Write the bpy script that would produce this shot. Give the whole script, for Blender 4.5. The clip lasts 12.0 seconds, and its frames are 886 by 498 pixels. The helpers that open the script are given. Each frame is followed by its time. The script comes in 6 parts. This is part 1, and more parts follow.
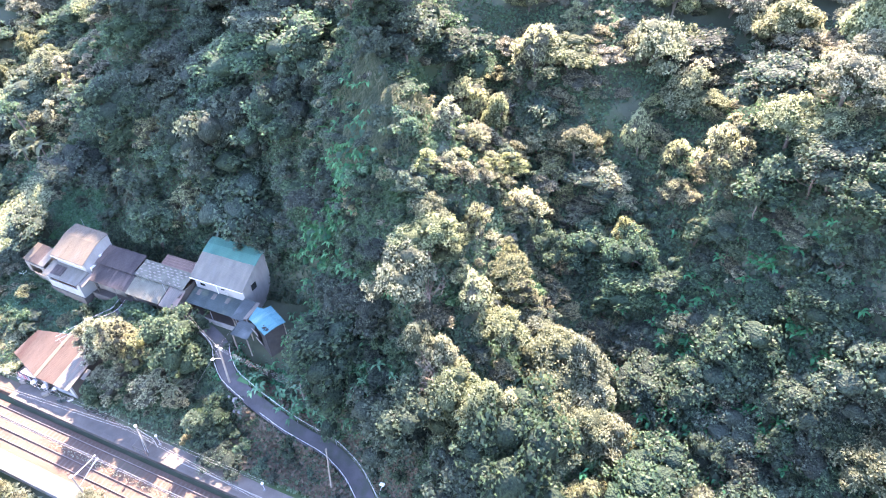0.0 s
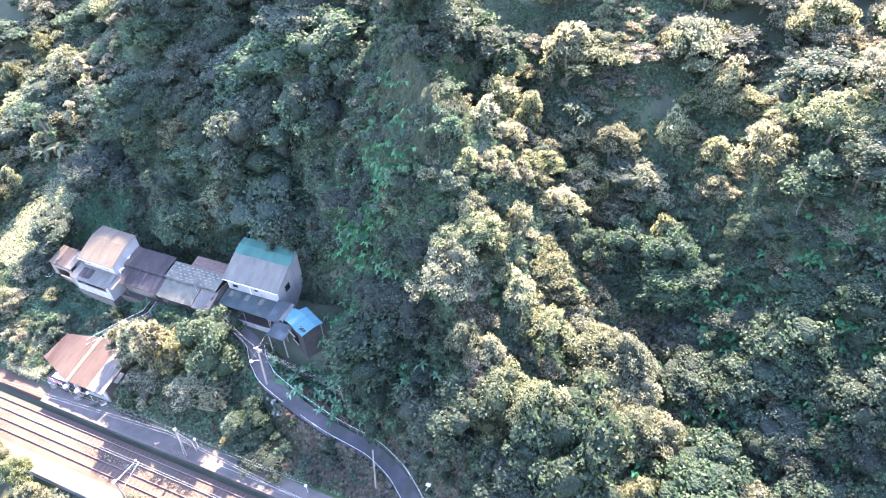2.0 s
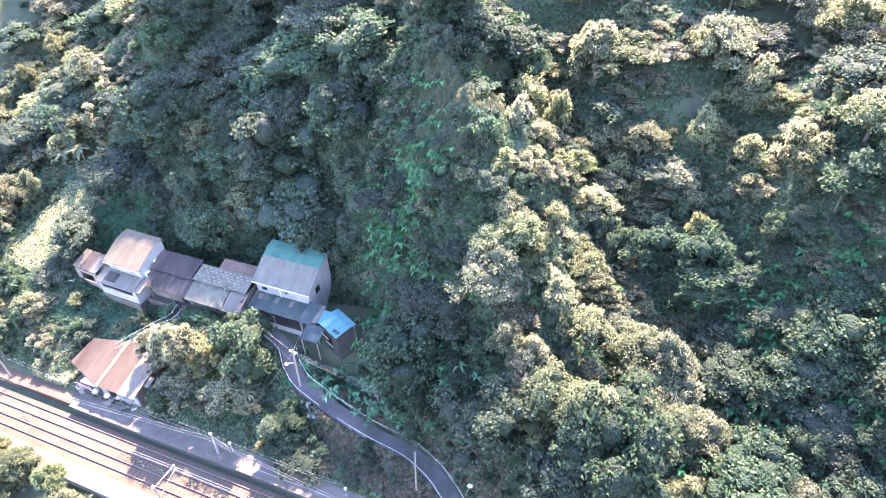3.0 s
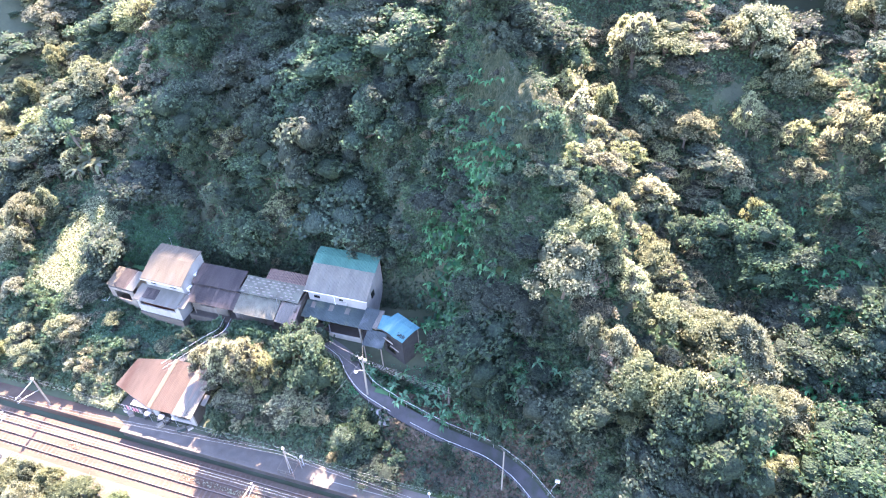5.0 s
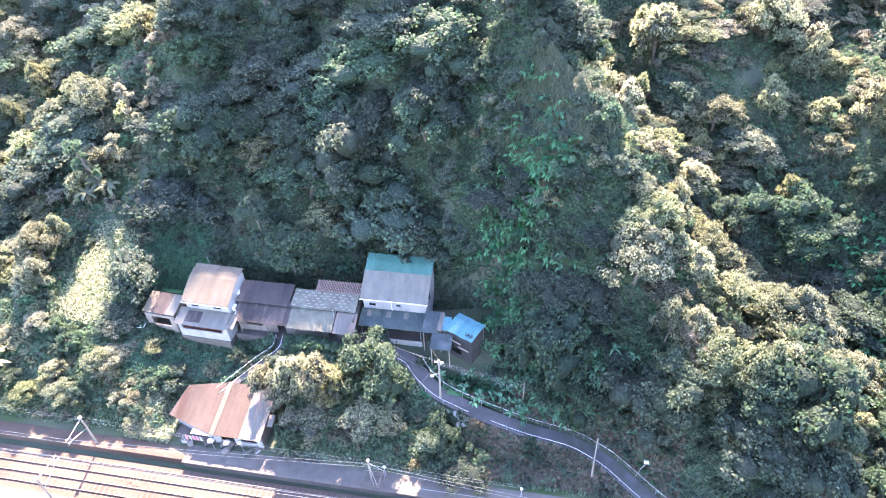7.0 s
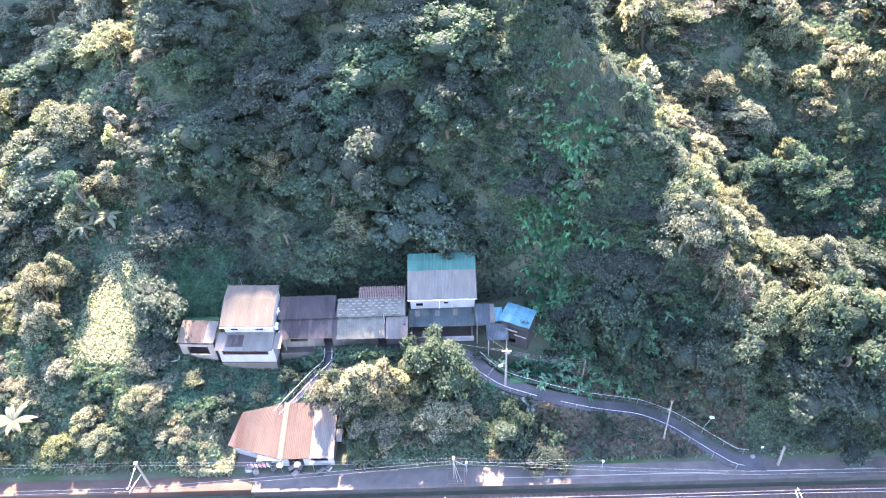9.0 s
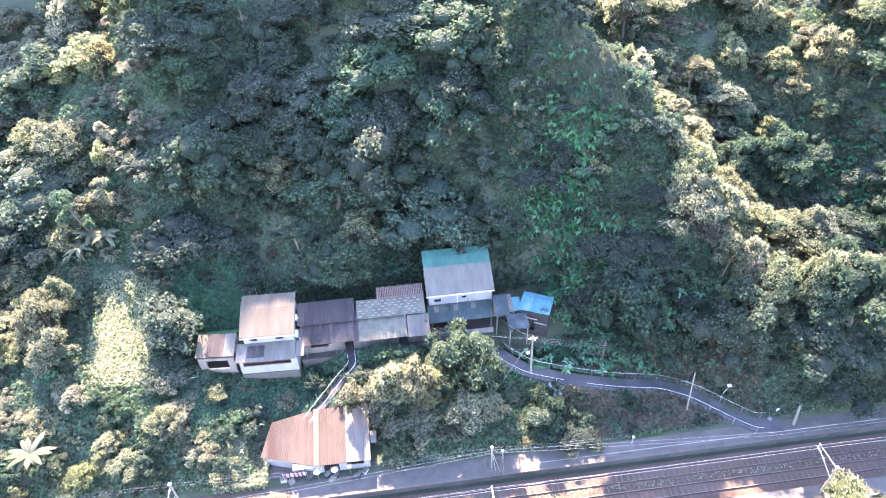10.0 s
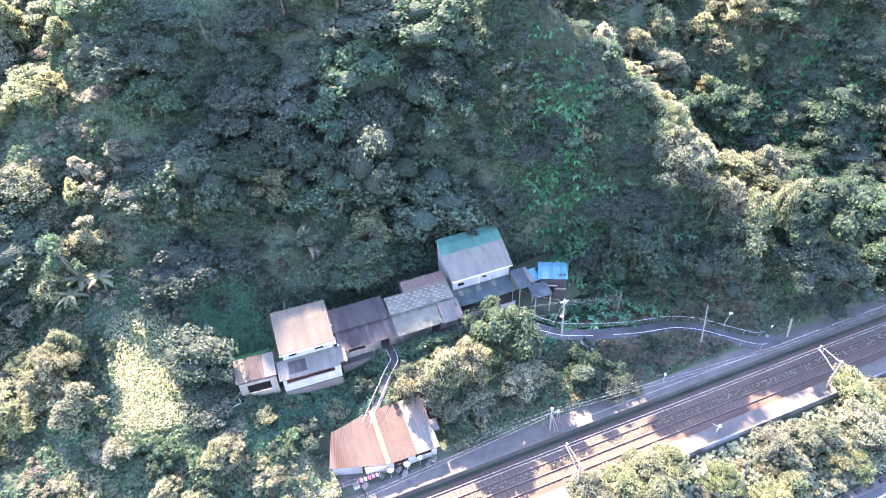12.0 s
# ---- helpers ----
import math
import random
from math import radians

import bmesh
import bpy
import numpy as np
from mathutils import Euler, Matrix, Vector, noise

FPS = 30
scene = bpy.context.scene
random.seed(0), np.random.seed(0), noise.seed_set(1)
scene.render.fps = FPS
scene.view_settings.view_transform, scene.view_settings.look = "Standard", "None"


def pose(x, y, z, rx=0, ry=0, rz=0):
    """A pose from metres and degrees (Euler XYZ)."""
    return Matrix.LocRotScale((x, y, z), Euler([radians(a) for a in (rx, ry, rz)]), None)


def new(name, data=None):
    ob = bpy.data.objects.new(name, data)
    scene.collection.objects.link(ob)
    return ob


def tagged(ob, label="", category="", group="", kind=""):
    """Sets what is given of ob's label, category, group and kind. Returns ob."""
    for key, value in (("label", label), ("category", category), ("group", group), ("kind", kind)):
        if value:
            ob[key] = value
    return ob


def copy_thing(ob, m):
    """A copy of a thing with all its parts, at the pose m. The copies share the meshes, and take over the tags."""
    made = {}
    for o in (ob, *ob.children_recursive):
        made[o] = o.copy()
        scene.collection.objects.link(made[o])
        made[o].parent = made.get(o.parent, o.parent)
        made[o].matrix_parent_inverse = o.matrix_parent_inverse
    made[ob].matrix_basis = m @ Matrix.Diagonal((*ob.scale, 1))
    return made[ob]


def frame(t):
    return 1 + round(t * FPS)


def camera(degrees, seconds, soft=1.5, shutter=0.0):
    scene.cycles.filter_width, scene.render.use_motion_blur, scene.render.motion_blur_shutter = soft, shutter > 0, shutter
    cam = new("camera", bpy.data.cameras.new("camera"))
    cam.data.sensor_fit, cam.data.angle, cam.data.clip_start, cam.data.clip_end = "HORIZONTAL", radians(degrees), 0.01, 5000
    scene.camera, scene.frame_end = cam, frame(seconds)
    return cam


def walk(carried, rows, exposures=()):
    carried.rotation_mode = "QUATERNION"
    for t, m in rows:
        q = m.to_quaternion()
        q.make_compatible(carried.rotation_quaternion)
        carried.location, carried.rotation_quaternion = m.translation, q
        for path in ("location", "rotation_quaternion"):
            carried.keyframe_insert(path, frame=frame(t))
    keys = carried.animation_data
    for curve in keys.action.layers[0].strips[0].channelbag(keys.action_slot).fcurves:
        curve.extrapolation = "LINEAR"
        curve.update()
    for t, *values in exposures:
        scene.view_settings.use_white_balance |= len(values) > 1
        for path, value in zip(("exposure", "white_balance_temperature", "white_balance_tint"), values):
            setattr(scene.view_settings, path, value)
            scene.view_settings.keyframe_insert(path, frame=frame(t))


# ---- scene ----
cam = camera(69.0, 12.0, soft=1.1)
ROWS = [
    (0.0, 0.327, 0.068, 61.193, 50.331, 2.779, 23.867),
    (0.5, -0.278, -0.191, 61.140, 50.357, 2.782, 23.835),
    (1.0, -1.325, -0.573, 61.242, 50.257, 2.778, 23.634),
    (1.5, -2.759, -1.062, 61.393, 50.121, 2.742, 23.301),
    (2.0, -4.452, -1.705, 61.436, 50.077, 2.732, 22.952),
    (2.5, -6.474, -2.384, 61.605, 49.953, 2.738, 22.587),
    (3.0, -8.800, -3.198, 61.702, 49.897, 2.702, 22.046),
    (5.0, -19.699, -6.767, 61.805, 49.709, 2.515, 17.217),
    (5.5, -22.851, -7.602, 61.989, 49.566, 2.448, 15.502),
    (6.0, -26.131, -8.412, 62.102, 49.483, 2.368, 13.786),
    (6.5, -29.608, -9.217, 62.276, 49.387, 2.225, 11.877),
    (7.0, -33.145, -9.967, 62.351, 49.316, 2.142, 9.840),
    (9.0, -48.373, -12.331, 62.425, 49.339, 1.762, -0.675),
    (9.5, -52.355, -12.653, 62.471, 49.335, 1.710, -3.853),
    (10.0, -56.445, -12.782, 62.521, 49.309, 1.661, -7.042),
    (10.5, -60.657, -12.789, 62.461, 49.376, 1.616, -10.348),
    (11.0, -64.933, -12.533, 62.529, 49.341, 1.561, -13.838),
    (11.5, -69.117, -12.093, 62.524, 49.350, 1.513, -17.590),
    (12.0, -73.275, -11.533, 62.476, 49.418, 1.477, -21.569),
]
walk(cam, [(t, pose(*row)) for t, *row in ROWS], [(0.0, 3.13, 6620, 33)])

# ---- light ----
SUN_ELEVATION, SUN_AZIMUTH = 44.0, -9.4          # degrees; azimuth from +y towards +x
SUN_STRENGTH, SKY_STRENGTH = 5.4, 0.195
world = bpy.data.worlds.new("daylight")
scene.world = world
world.use_nodes = True
sky = world.node_tree.nodes.new("ShaderNodeTexSky")
sky.sky_type, sky.sun_disc = "NISHITA", False
sky.sun_elevation, sky.sun_rotation = radians(SUN_ELEVATION), radians(SUN_AZIMUTH)
sky.air_density, sky.dust_density, sky.ozone_density = 1.2, 0.6, 3.5
back = world.node_tree.nodes["Background"]
world.node_tree.links.new(sky.outputs[0], back.inputs[0])
back.inputs[1].default_value = SKY_STRENGTH
sun = new("sun", bpy.data.lights.new("sun", "SUN"))
sun.data.energy, sun.data.angle, sun.data.color = SUN_STRENGTH, radians(0.5), (1.0, 0.86, 0.64)
ca = math.cos(radians(SUN_ELEVATION))
toward = Vector((math.sin(radians(SUN_AZIMUTH)) * ca, math.cos(radians(SUN_AZIMUTH)) * ca, math.sin(radians(SUN_ELEVATION))))
sun.matrix_world = Matrix.Translation((-40, 60, 120)) @ toward.to_track_quat("Z", "Y").to_matrix().to_4x4()

# ---- materials ----
def material(name, low, high, rough=0.8, metal=0.0, scale=1.5, fine=14.0, bump=0.25, rnd=0.15, stain=None, stain_at=0.62, spec=0.4, stretch=(1, 1, 1)):
    """A surface with two scales of variation, fine relief, and, if given, stains of another colour."""
    m = bpy.data.materials.new(name)
    m.use_nodes = True
    nt = m.node_tree
    n, l = nt.nodes, nt.links
    bsdf = n["Principled BSDF"]
    geo = n.new("ShaderNodeTexCoord")
    mp = n.new("ShaderNodeMapping")
    mp.inputs["Scale"].default_value = stretch
    l.new(geo.outputs["Object"], mp.inputs[0])
    big, small = n.new("ShaderNodeTexNoise"), n.new("ShaderNodeTexNoise")
    big.inputs["Scale"].default_value, big.inputs["Detail"].default_value = scale, 5.0
    small.inputs["Scale"].default_value, small.inputs["Detail"].default_value = fine, 4.0
    l.new(mp.outputs[0], big.inputs["Vector"])
    l.new(mp.outputs[0], small.inputs["Vector"])
    mix = n.new("ShaderNodeMix")
    mix.data_type = "RGBA"
    mix.inputs[6].default_value, mix.inputs[7].default_value = (*low, 1), (*high, 1)
    add = n.new("ShaderNodeMath")
    add.operation = "MULTIPLY_ADD"
    l.new(small.outputs[0], add.inputs[0])
    add.inputs[1].default_value = 0.6
    sub = n.new("ShaderNodeMath")
    sub.operation = "MULTIPLY_ADD"
    l.new(big.outputs[0], sub.inputs[0])
    sub.inputs[1].default_value, sub.inputs[2].default_value = 1.6, -0.6
    l.new(sub.outputs[0], add.inputs[2])
    info = n.new("ShaderNodeObjectInfo")
    r = n.new("ShaderNodeMath")
    r.operation = "MULTIPLY_ADD"
    l.new(info.outputs["Random"], r.inputs[0])
    r.inputs[1].default_value = rnd * 2
    l.new(add.outputs[0], r.inputs[2])
    r.use_clamp = True
    l.new(r.outputs[0], mix.inputs[0])
    colour = mix.outputs[2]
    if stain:
        third = n.new("ShaderNodeTexNoise")
        third.inputs["Scale"].default_value, third.inputs["Detail"].default_value = scale * 0.55, 8.0
        l.new(mp.outputs[0], third.inputs["Vector"])
        ramp = n.new("ShaderNodeMapRange")
        ramp.inputs[1].default_value, ramp.inputs[2].default_value = stain_at - 0.1, stain_at + 0.06
        l.new(third.outputs[0], ramp.inputs[0])
        second = n.new("ShaderNodeMix")
        second.data_type = "RGBA"
        l.new(ramp.outputs[0], second.inputs[0])
        l.new(colour, second.inputs[6])
        second.inputs[7].default_value = (*stain, 1)
        colour = second.outputs[2]
    l.new(colour, bsdf.inputs["Base Color"])
    bsdf.inputs["Roughness"].default_value, bsdf.inputs["Metallic"].default_value = rough, metal
    bsdf.inputs["Specular IOR Level"].default_value = spec
    b = n.new("ShaderNodeBump")
    b.inputs["Strength"].default_value, b.inputs["Distance"].default_value = bump, 0.05
    l.new(small.outputs[0], b.inputs["Height"])
    l.new(b.outputs[0], bsdf.inputs["Normal"])
    return m


def leaf_material(name, low, high, rough=0.58, through_light=0.42, spec=0.3, cells=0.0):
    """Foliage: each leaf its own shade, each plant its own tone, some light passing through."""
    m = bpy.data.materials.new(name)
    m.use_nodes = True
    n, l = m.node_tree.nodes, m.node_tree.links
    bsdf, out = n["Principled BSDF"], n["Material Output"]
    geo, info = n.new("ShaderNodeNewGeometry"), n.new("ShaderNodeObjectInfo")
    mix = n.new("ShaderNodeMix")
    mix.data_type = "RGBA"
    mix.inputs[6].default_value, mix.inputs[7].default_value = (*low, 1), (*high, 1)
    if cells:
        # a mass of leaves too dense to part: leaf-sized cells, each with its own shade and tilt
        at, cell = n.new("ShaderNodeTexCoord"), n.new("ShaderNodeTexVoronoi")
        cell.inputs["Scale"].default_value = cells
        l.new(at.outputs["Object"], cell.inputs["Vector"])
        grey, tilt = n.new("ShaderNodeRGBToBW"), n.new("ShaderNodeBump")
        l.new(cell.outputs["Color"], grey.inputs[0])
        l.new(grey.outputs[0], mix.inputs[0])
        tilt.inputs["Strength"].default_value, tilt.inputs["Distance"].default_value = 1.0, 0.16
        l.new(cell.outputs["Distance"], tilt.inputs["Height"])
        l.new(tilt.outputs[0], bsdf.inputs["Normal"])
    else:
        l.new(geo.outputs["Random Per Island"], mix.inputs[0])
    hue = n.new("ShaderNodeHueSaturation")
    hm, vm = n.new("ShaderNodeMapRange"), n.new("ShaderNodeMapRange")
    hm.inputs[3].default_value, hm.inputs[4].default_value = 0.485, 0.535
    vm.inputs[3].default_value, vm.inputs[4].default_value = 0.75, 1.3
    l.new(info.outputs["Random"], hm.inputs[0])
    wob = n.new("ShaderNodeMath")
    wob.operation = "MULTIPLY_ADD"
    wob.inputs[1].default_value, wob.inputs[2].default_value = 7.31, 0.13
    l.new(info.outputs["Random"], wob.inputs[0])
    fr = n.new("ShaderNodeMath")
    fr.operation = "FRACT"
    l.new(wob.outputs[0], fr.inputs[0])
    l.new(fr.outputs[0], vm.inputs[0])
    wob2, fr2, sm = n.new("ShaderNodeMath"), n.new("ShaderNodeMath"), n.new("ShaderNodeMapRange")
    wob2.operation, fr2.operation = "MULTIPLY_ADD", "FRACT"
    wob2.inputs[1].default_value, wob2.inputs[2].default_value = 17.7, 0.41
    sm.inputs[3].default_value, sm.inputs[4].default_value = 0.7, 1.25
    l.new(info.outputs["Random"], wob2.inputs[0])
    l.new(wob2.outputs[0], fr2.inputs[0])
    l.new(fr2.outputs[0], sm.inputs[0])
    l.new(sm.outputs[0], hue.inputs["Saturation"])
    l.new(hm.outputs[0], hue.inputs["Hue"])
    l.new(vm.outputs[0], hue.inputs["Value"])
    l.new(mix.outputs[2], hue.inputs["Color"])
    l.new(hue.outputs[0], bsdf.inputs["Base Color"])
    bsdf.inputs["Roughness"].default_value = rough
    bsdf.inputs["Specular IOR Level"].default_value = spec
    tr = n.new("ShaderNodeBsdfTranslucent")
    lit = n.new("ShaderNodeHueSaturation")
    lit.inputs["Hue"].default_value, lit.inputs["Saturation"].default_value, lit.inputs["Value"].default_value = 0.485, 1.0, 2.2
    l.new(hue.outputs[0], lit.inputs["Color"])
    l.new(lit.outputs[0], tr.inputs["Color"])
    both = n.new("ShaderNodeMixShader")
    both.inputs[0].default_value = through_light
    l.new(bsdf.outputs[0], both.inputs[1])
    l.new(tr.outputs[0], both.inputs[2])
    l.new(both.outputs[0], out.inputs["Surface"])
    return m


# leaf tones partly carry the light: dark ones for shaded slopes, pale for sunlit
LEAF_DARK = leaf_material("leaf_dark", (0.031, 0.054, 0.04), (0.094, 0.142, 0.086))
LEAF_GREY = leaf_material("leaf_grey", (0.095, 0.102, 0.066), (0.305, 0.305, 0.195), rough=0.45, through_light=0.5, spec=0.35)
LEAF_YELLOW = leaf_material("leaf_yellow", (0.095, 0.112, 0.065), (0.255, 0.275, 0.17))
LEAF_GREEN = leaf_material("leaf_green", (0.036, 0.072, 0.045), (0.11, 0.185, 0.105))
LEAF_DRY = leaf_material("leaf_dry", (0.085, 0.075, 0.055), (0.17, 0.145, 0.115), rough=0.6, spec=0.25)
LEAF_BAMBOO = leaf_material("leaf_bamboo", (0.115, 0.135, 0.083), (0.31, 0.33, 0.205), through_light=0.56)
# darker copies of the leaf colours: shade between the leaves, put into the colour
INNER_SHADE = {}
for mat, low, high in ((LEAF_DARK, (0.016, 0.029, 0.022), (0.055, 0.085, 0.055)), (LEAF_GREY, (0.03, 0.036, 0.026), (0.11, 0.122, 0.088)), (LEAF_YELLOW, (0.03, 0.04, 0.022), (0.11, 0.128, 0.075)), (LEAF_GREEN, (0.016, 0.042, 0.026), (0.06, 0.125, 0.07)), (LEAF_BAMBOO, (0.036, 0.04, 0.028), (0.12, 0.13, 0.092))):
    INNER_SHADE[mat] = leaf_material(mat.name + "_inner_shade", low, high, rough=0.7, through_light=0.25, spec=0.2, cells=8.0)
LEAF_CLIMBER = leaf_material("leaf_climber", (0.026, 0.095, 0.05), (0.085, 0.25, 0.125))
GRASS_BLADE = leaf_material("grass_blade", (0.05, 0.075, 0.045), (0.14, 0.145, 0.09), rough=0.6, spec=0.2)
BARK = material("bark", (0.05, 0.042, 0.032), (0.17, 0.15, 0.12), rough=0.9, scale=2.0, fine=20, bump=0.6, stretch=(1, 1, 0.25))
TWIG = material("twig", (0.09, 0.068, 0.055), (0.19, 0.15, 0.12), rough=0.9, scale=2.0)
SOIL = material("forest_floor", (0.03, 0.04, 0.026), (0.065, 0.08, 0.05), rough=0.95, scale=0.25, fine=2.5, bump=0.8, stain=(0.03, 0.055, 0.02))
DRY_GRASS = material("dry_grass", (0.095, 0.092, 0.05), (0.17, 0.155, 0.092), rough=0.95, scale=0.5, fine=6, bump=0.7, stain=(0.05, 0.075, 0.028), stain_at=0.52)
LAWN = material("lawn", (0.03, 0.1, 0.042), (0.06, 0.17, 0.07), rough=0.9, scale=0.8, fine=9, bump=0.8)
BALLAST = material("ballast", (0.056, 0.037, 0.027), (0.125, 0.083, 0.061), rough=0.95, scale=0.6, fine=9, bump=1.0, stain=(0.092, 0.08, 0.058), stretch=(0.4, 1, 1))
CONCRETE = material("concrete", (0.07, 0.061, 0.052), (0.14, 0.123, 0.105), rough=0.9, scale=0.7, fine=8, bump=0.3, stain=(0.085, 0.08, 0.072))
CONCRETE_DARK = material("concrete_dark", (0.11, 0.11, 0.115), (0.22, 0.22, 0.22), rough=0.9, scale=0.9, fine=8, bump=0.3, stain=(0.075, 0.08, 0.07))
ASPHALT = material("asphalt", (0.05, 0.052, 0.056), (0.10, 0.10, 0.105), rough=0.88, scale=0.6, fine=16, bump=0.3)
PATH_TOP = material("path_concrete", (0.045, 0.045, 0.047), (0.09, 0.088, 0.088), rough=0.85, scale=0.9, fine=10, bump=0.3, stain=(0.055, 0.065, 0.05))
RAIL_STEEL = material("rail_steel", (0.07, 0.045, 0.035), (0.15, 0.10, 0.08), rough=0.8, metal=0.2, scale=1.5)
RAIL_TOP = material("rail_head", (0.14, 0.11, 0.092), (0.25, 0.205, 0.175), rough=0.5, metal=0.7)
SLEEPER = material("sleeper_concrete", (0.07, 0.05, 0.04), (0.13, 0.096, 0.076), rough=0.9, scale=1.2)
WHITE_WALL = material("white_wall", (0.23, 0.225, 0.21), (0.40, 0.39, 0.365), rough=0.8, scale=0.8, fine=5, bump=0.1, stain=(0.32, 0.32, 0.30), stretch=(1, 1, 0.3))
WHITE_PAINT = material("white_paint", (0.66, 0.66, 0.65), (0.82, 0.82, 0.80), rough=0.5, scale=1.0)
TEAL_ROOF = material("teal_sheet", (0.028, 0.1, 0.08), (0.055, 0.155, 0.125), rough=0.5, scale=0.5, fine=5, bump=0.08, stain=(0.06, 0.15, 0.12), stretch=(2, 0.5, 1), spec=0.13)
GREY_SHEET = material("grey_sheet", (0.10, 0.098, 0.083), (0.18, 0.17, 0.143), rough=0.65, scale=0.6, fine=5, bump=0.08, stain=(0.16, 0.16, 0.145), stretch=(2, 0.5, 1), spec=0.13)
DARK_SHEET = material("dark_sheet", (0.032, 0.027, 0.027), (0.062, 0.053, 0.05), rough=0.6, scale=0.7, fine=5, bump=0.1, stain=(0.13, 0.10, 0.09), stretch=(2, 0.5, 1), spec=0.13)
PORCH_SHEET = material("porch_sheet", (0.034, 0.05, 0.05), (0.062, 0.084, 0.08), rough=0.55, scale=0.8, fine=6, bump=0.1, stain=(0.10, 0.12, 0.085), spec=0.13)
BEIGE_SHEET = material("beige_sheet", (0.088, 0.074, 0.055), (0.145, 0.122, 0.09), rough=0.55, scale=0.5, fine=5, bump=0.08, stain=(0.16, 0.14, 0.115), stretch=(2, 0.5, 1), spec=0.13)
PATCH_SHEET = material("patched_sheet", (0.07, 0.073, 0.056), (0.145, 0.143, 0.112), rough=0.7, scale=1.2, fine=6, bump=0.15, stain=(0.16, 0.165, 0.125), spec=0.13)
RUST_SHEET = material("rusty_sheet", (0.058, 0.044, 0.037), (0.1, 0.075, 0.062), rough=0.75, scale=0.5, fine=6, bump=0.12, stain=(0.066, 0.042, 0.034), stretch=(2, 0.5, 1), spec=0.13)
PALE_SHEET = material("pale_sheet", (0.105, 0.095, 0.08), (0.17, 0.155, 0.13), rough=0.6, scale=0.8, fine=6, bump=0.08, stain=(0.26, 0.17, 0.13), stretch=(2, 0.5, 1), spec=0.13)
BLUE_SHEET = material("blue_sheet", (0.04, 0.15, 0.175), (0.085, 0.225, 0.245), rough=0.5, scale=0.8, fine=5, bump=0.1, stain=(0.17, 0.28, 0.30), stretch=(2, 0.5, 1), spec=0.13)
SLATE_SHEET = material("slate_sheet", (0.036, 0.048, 0.05), (0.066, 0.084, 0.085), rough=0.6, scale=0.8, fine=6, bump=0.1, stain=(0.10, 0.12, 0.12), spec=0.13)
BRICK_RED = material("brick_red", (0.20, 0.075, 0.05), (0.34, 0.15, 0.10), rough=0.9, scale=1.5, fine=10, stain=(0.12, 0.07, 0.05))
TILE_OLD = material("old_roof_tile", (0.12, 0.085, 0.07), (0.25, 0.17, 0.14), rough=0.9, scale=1.5, fine=10)
WOOD_GREY = material("weathered_wood", (0.14, 0.12, 0.10), (0.27, 0.24, 0.20), rough=0.9, scale=1.2, fine=12, stretch=(1, 1, 0.2))
POLE_GREY = material("pole_concrete", (0.16, 0.145, 0.12), (0.29, 0.265, 0.225), rough=0.85, scale=1.2, stretch=(1, 1, 0.3))
STEEL = material("galvanised_steel", (0.38, 0.38, 0.38), (0.55, 0.55, 0.55), rough=0.45, metal=0.7)
WIRE = material("wire", (0.30, 0.29, 0.27), (0.48, 0.47, 0.44), rough=0.5, metal=0.4)
DARK = material("dark_opening", (0.02, 0.02, 0.022), (0.05, 0.05, 0.05), rough=0.9)
TARP_WHITE = material("white_tarp", (0.34, 0.31, 0.31), (0.50, 0.47, 0.46), rough=0.6, scale=3)
PINK = material("pink_cloth", (0.55, 0.16, 0.20), (0.70, 0.30, 0.34), rough=0.8, scale=3)
YELLOW_LINE = material("line_paint", (0.20, 0.19, 0.16), (0.40, 0.38, 0.33), rough=0.7, scale=1.0)
STONE = material("pale_stone", (0.13, 0.13, 0.12), (0.25, 0.25, 0.235), rough=0.9, scale=2.0, fine=10, bump=0.5)
GLASS = bpy.data.materials.new("window_glass")
GLASS.use_nodes = True
GLASS.node_tree.nodes["Principled BSDF"].inputs["Base Color"].default_value = (0.05, 0.07, 0.08, 1)
GLASS.node_tree.nodes["Principled BSDF"].inputs["Roughness"].default_value = 0.08
GLASS.node_tree.nodes["Principled BSDF"].inputs["Transmission Weight"].default_value = 0.6


# ---- building helpers ----
def part(name, bm, mat, parent=None, label="", smooth=False):
    """Links a bmesh as one mesh object, under a thing if one is given."""
    me = bpy.data.meshes.new(name)
    bmesh.ops.recalc_face_normals(bm, faces=bm.faces)
    bm.to_mesh(me)
    bm.free()
    me.materials.append(mat)
    if smooth:
        me.polygons.foreach_set("use_smooth", [True] * len(me.polygons))
    ob = new(name, me)
    if parent:
        ob.parent = parent
    if label:
        tagged(ob, label)
    return ob


def empty(name, x, y, z, rz=0.0, label="", category="", group="", kind=""):
    ob = new(name)
    ob.empty_display_size = 0.3
    ob.matrix_world = pose(x, y, z, 0, 0, rz)
    return tagged(ob, label, category, group, kind)


def box(bm, x0, x1, y0, y1, z0, z1, bevel=0.0):
    v = [bm.verts.new((x, y, z)) for z in (z0, z1) for x, y in ((x0, y0), (x1, y0), (x1, y1), (x0, y1))]
    fs = [(3, 2, 1, 0), (4, 5, 6, 7), (0, 1, 5, 4), (1, 2, 6, 5), (2, 3, 7, 6), (3, 0, 4, 7)]
    faces = [bm.faces.new([v[i] for i in f]) for f in fs]
    if bevel:
        es = {e for f in faces for e in f.edges}
        bmesh.ops.bevel(bm, geom=list(es), offset=bevel, segments=1, affect="EDGES")
    return bm


def boxes(*rows, bevel=0.0):
    bm = bmesh.new()
    for r in rows:
        box(bm, *r, bevel=bevel)
    return bm


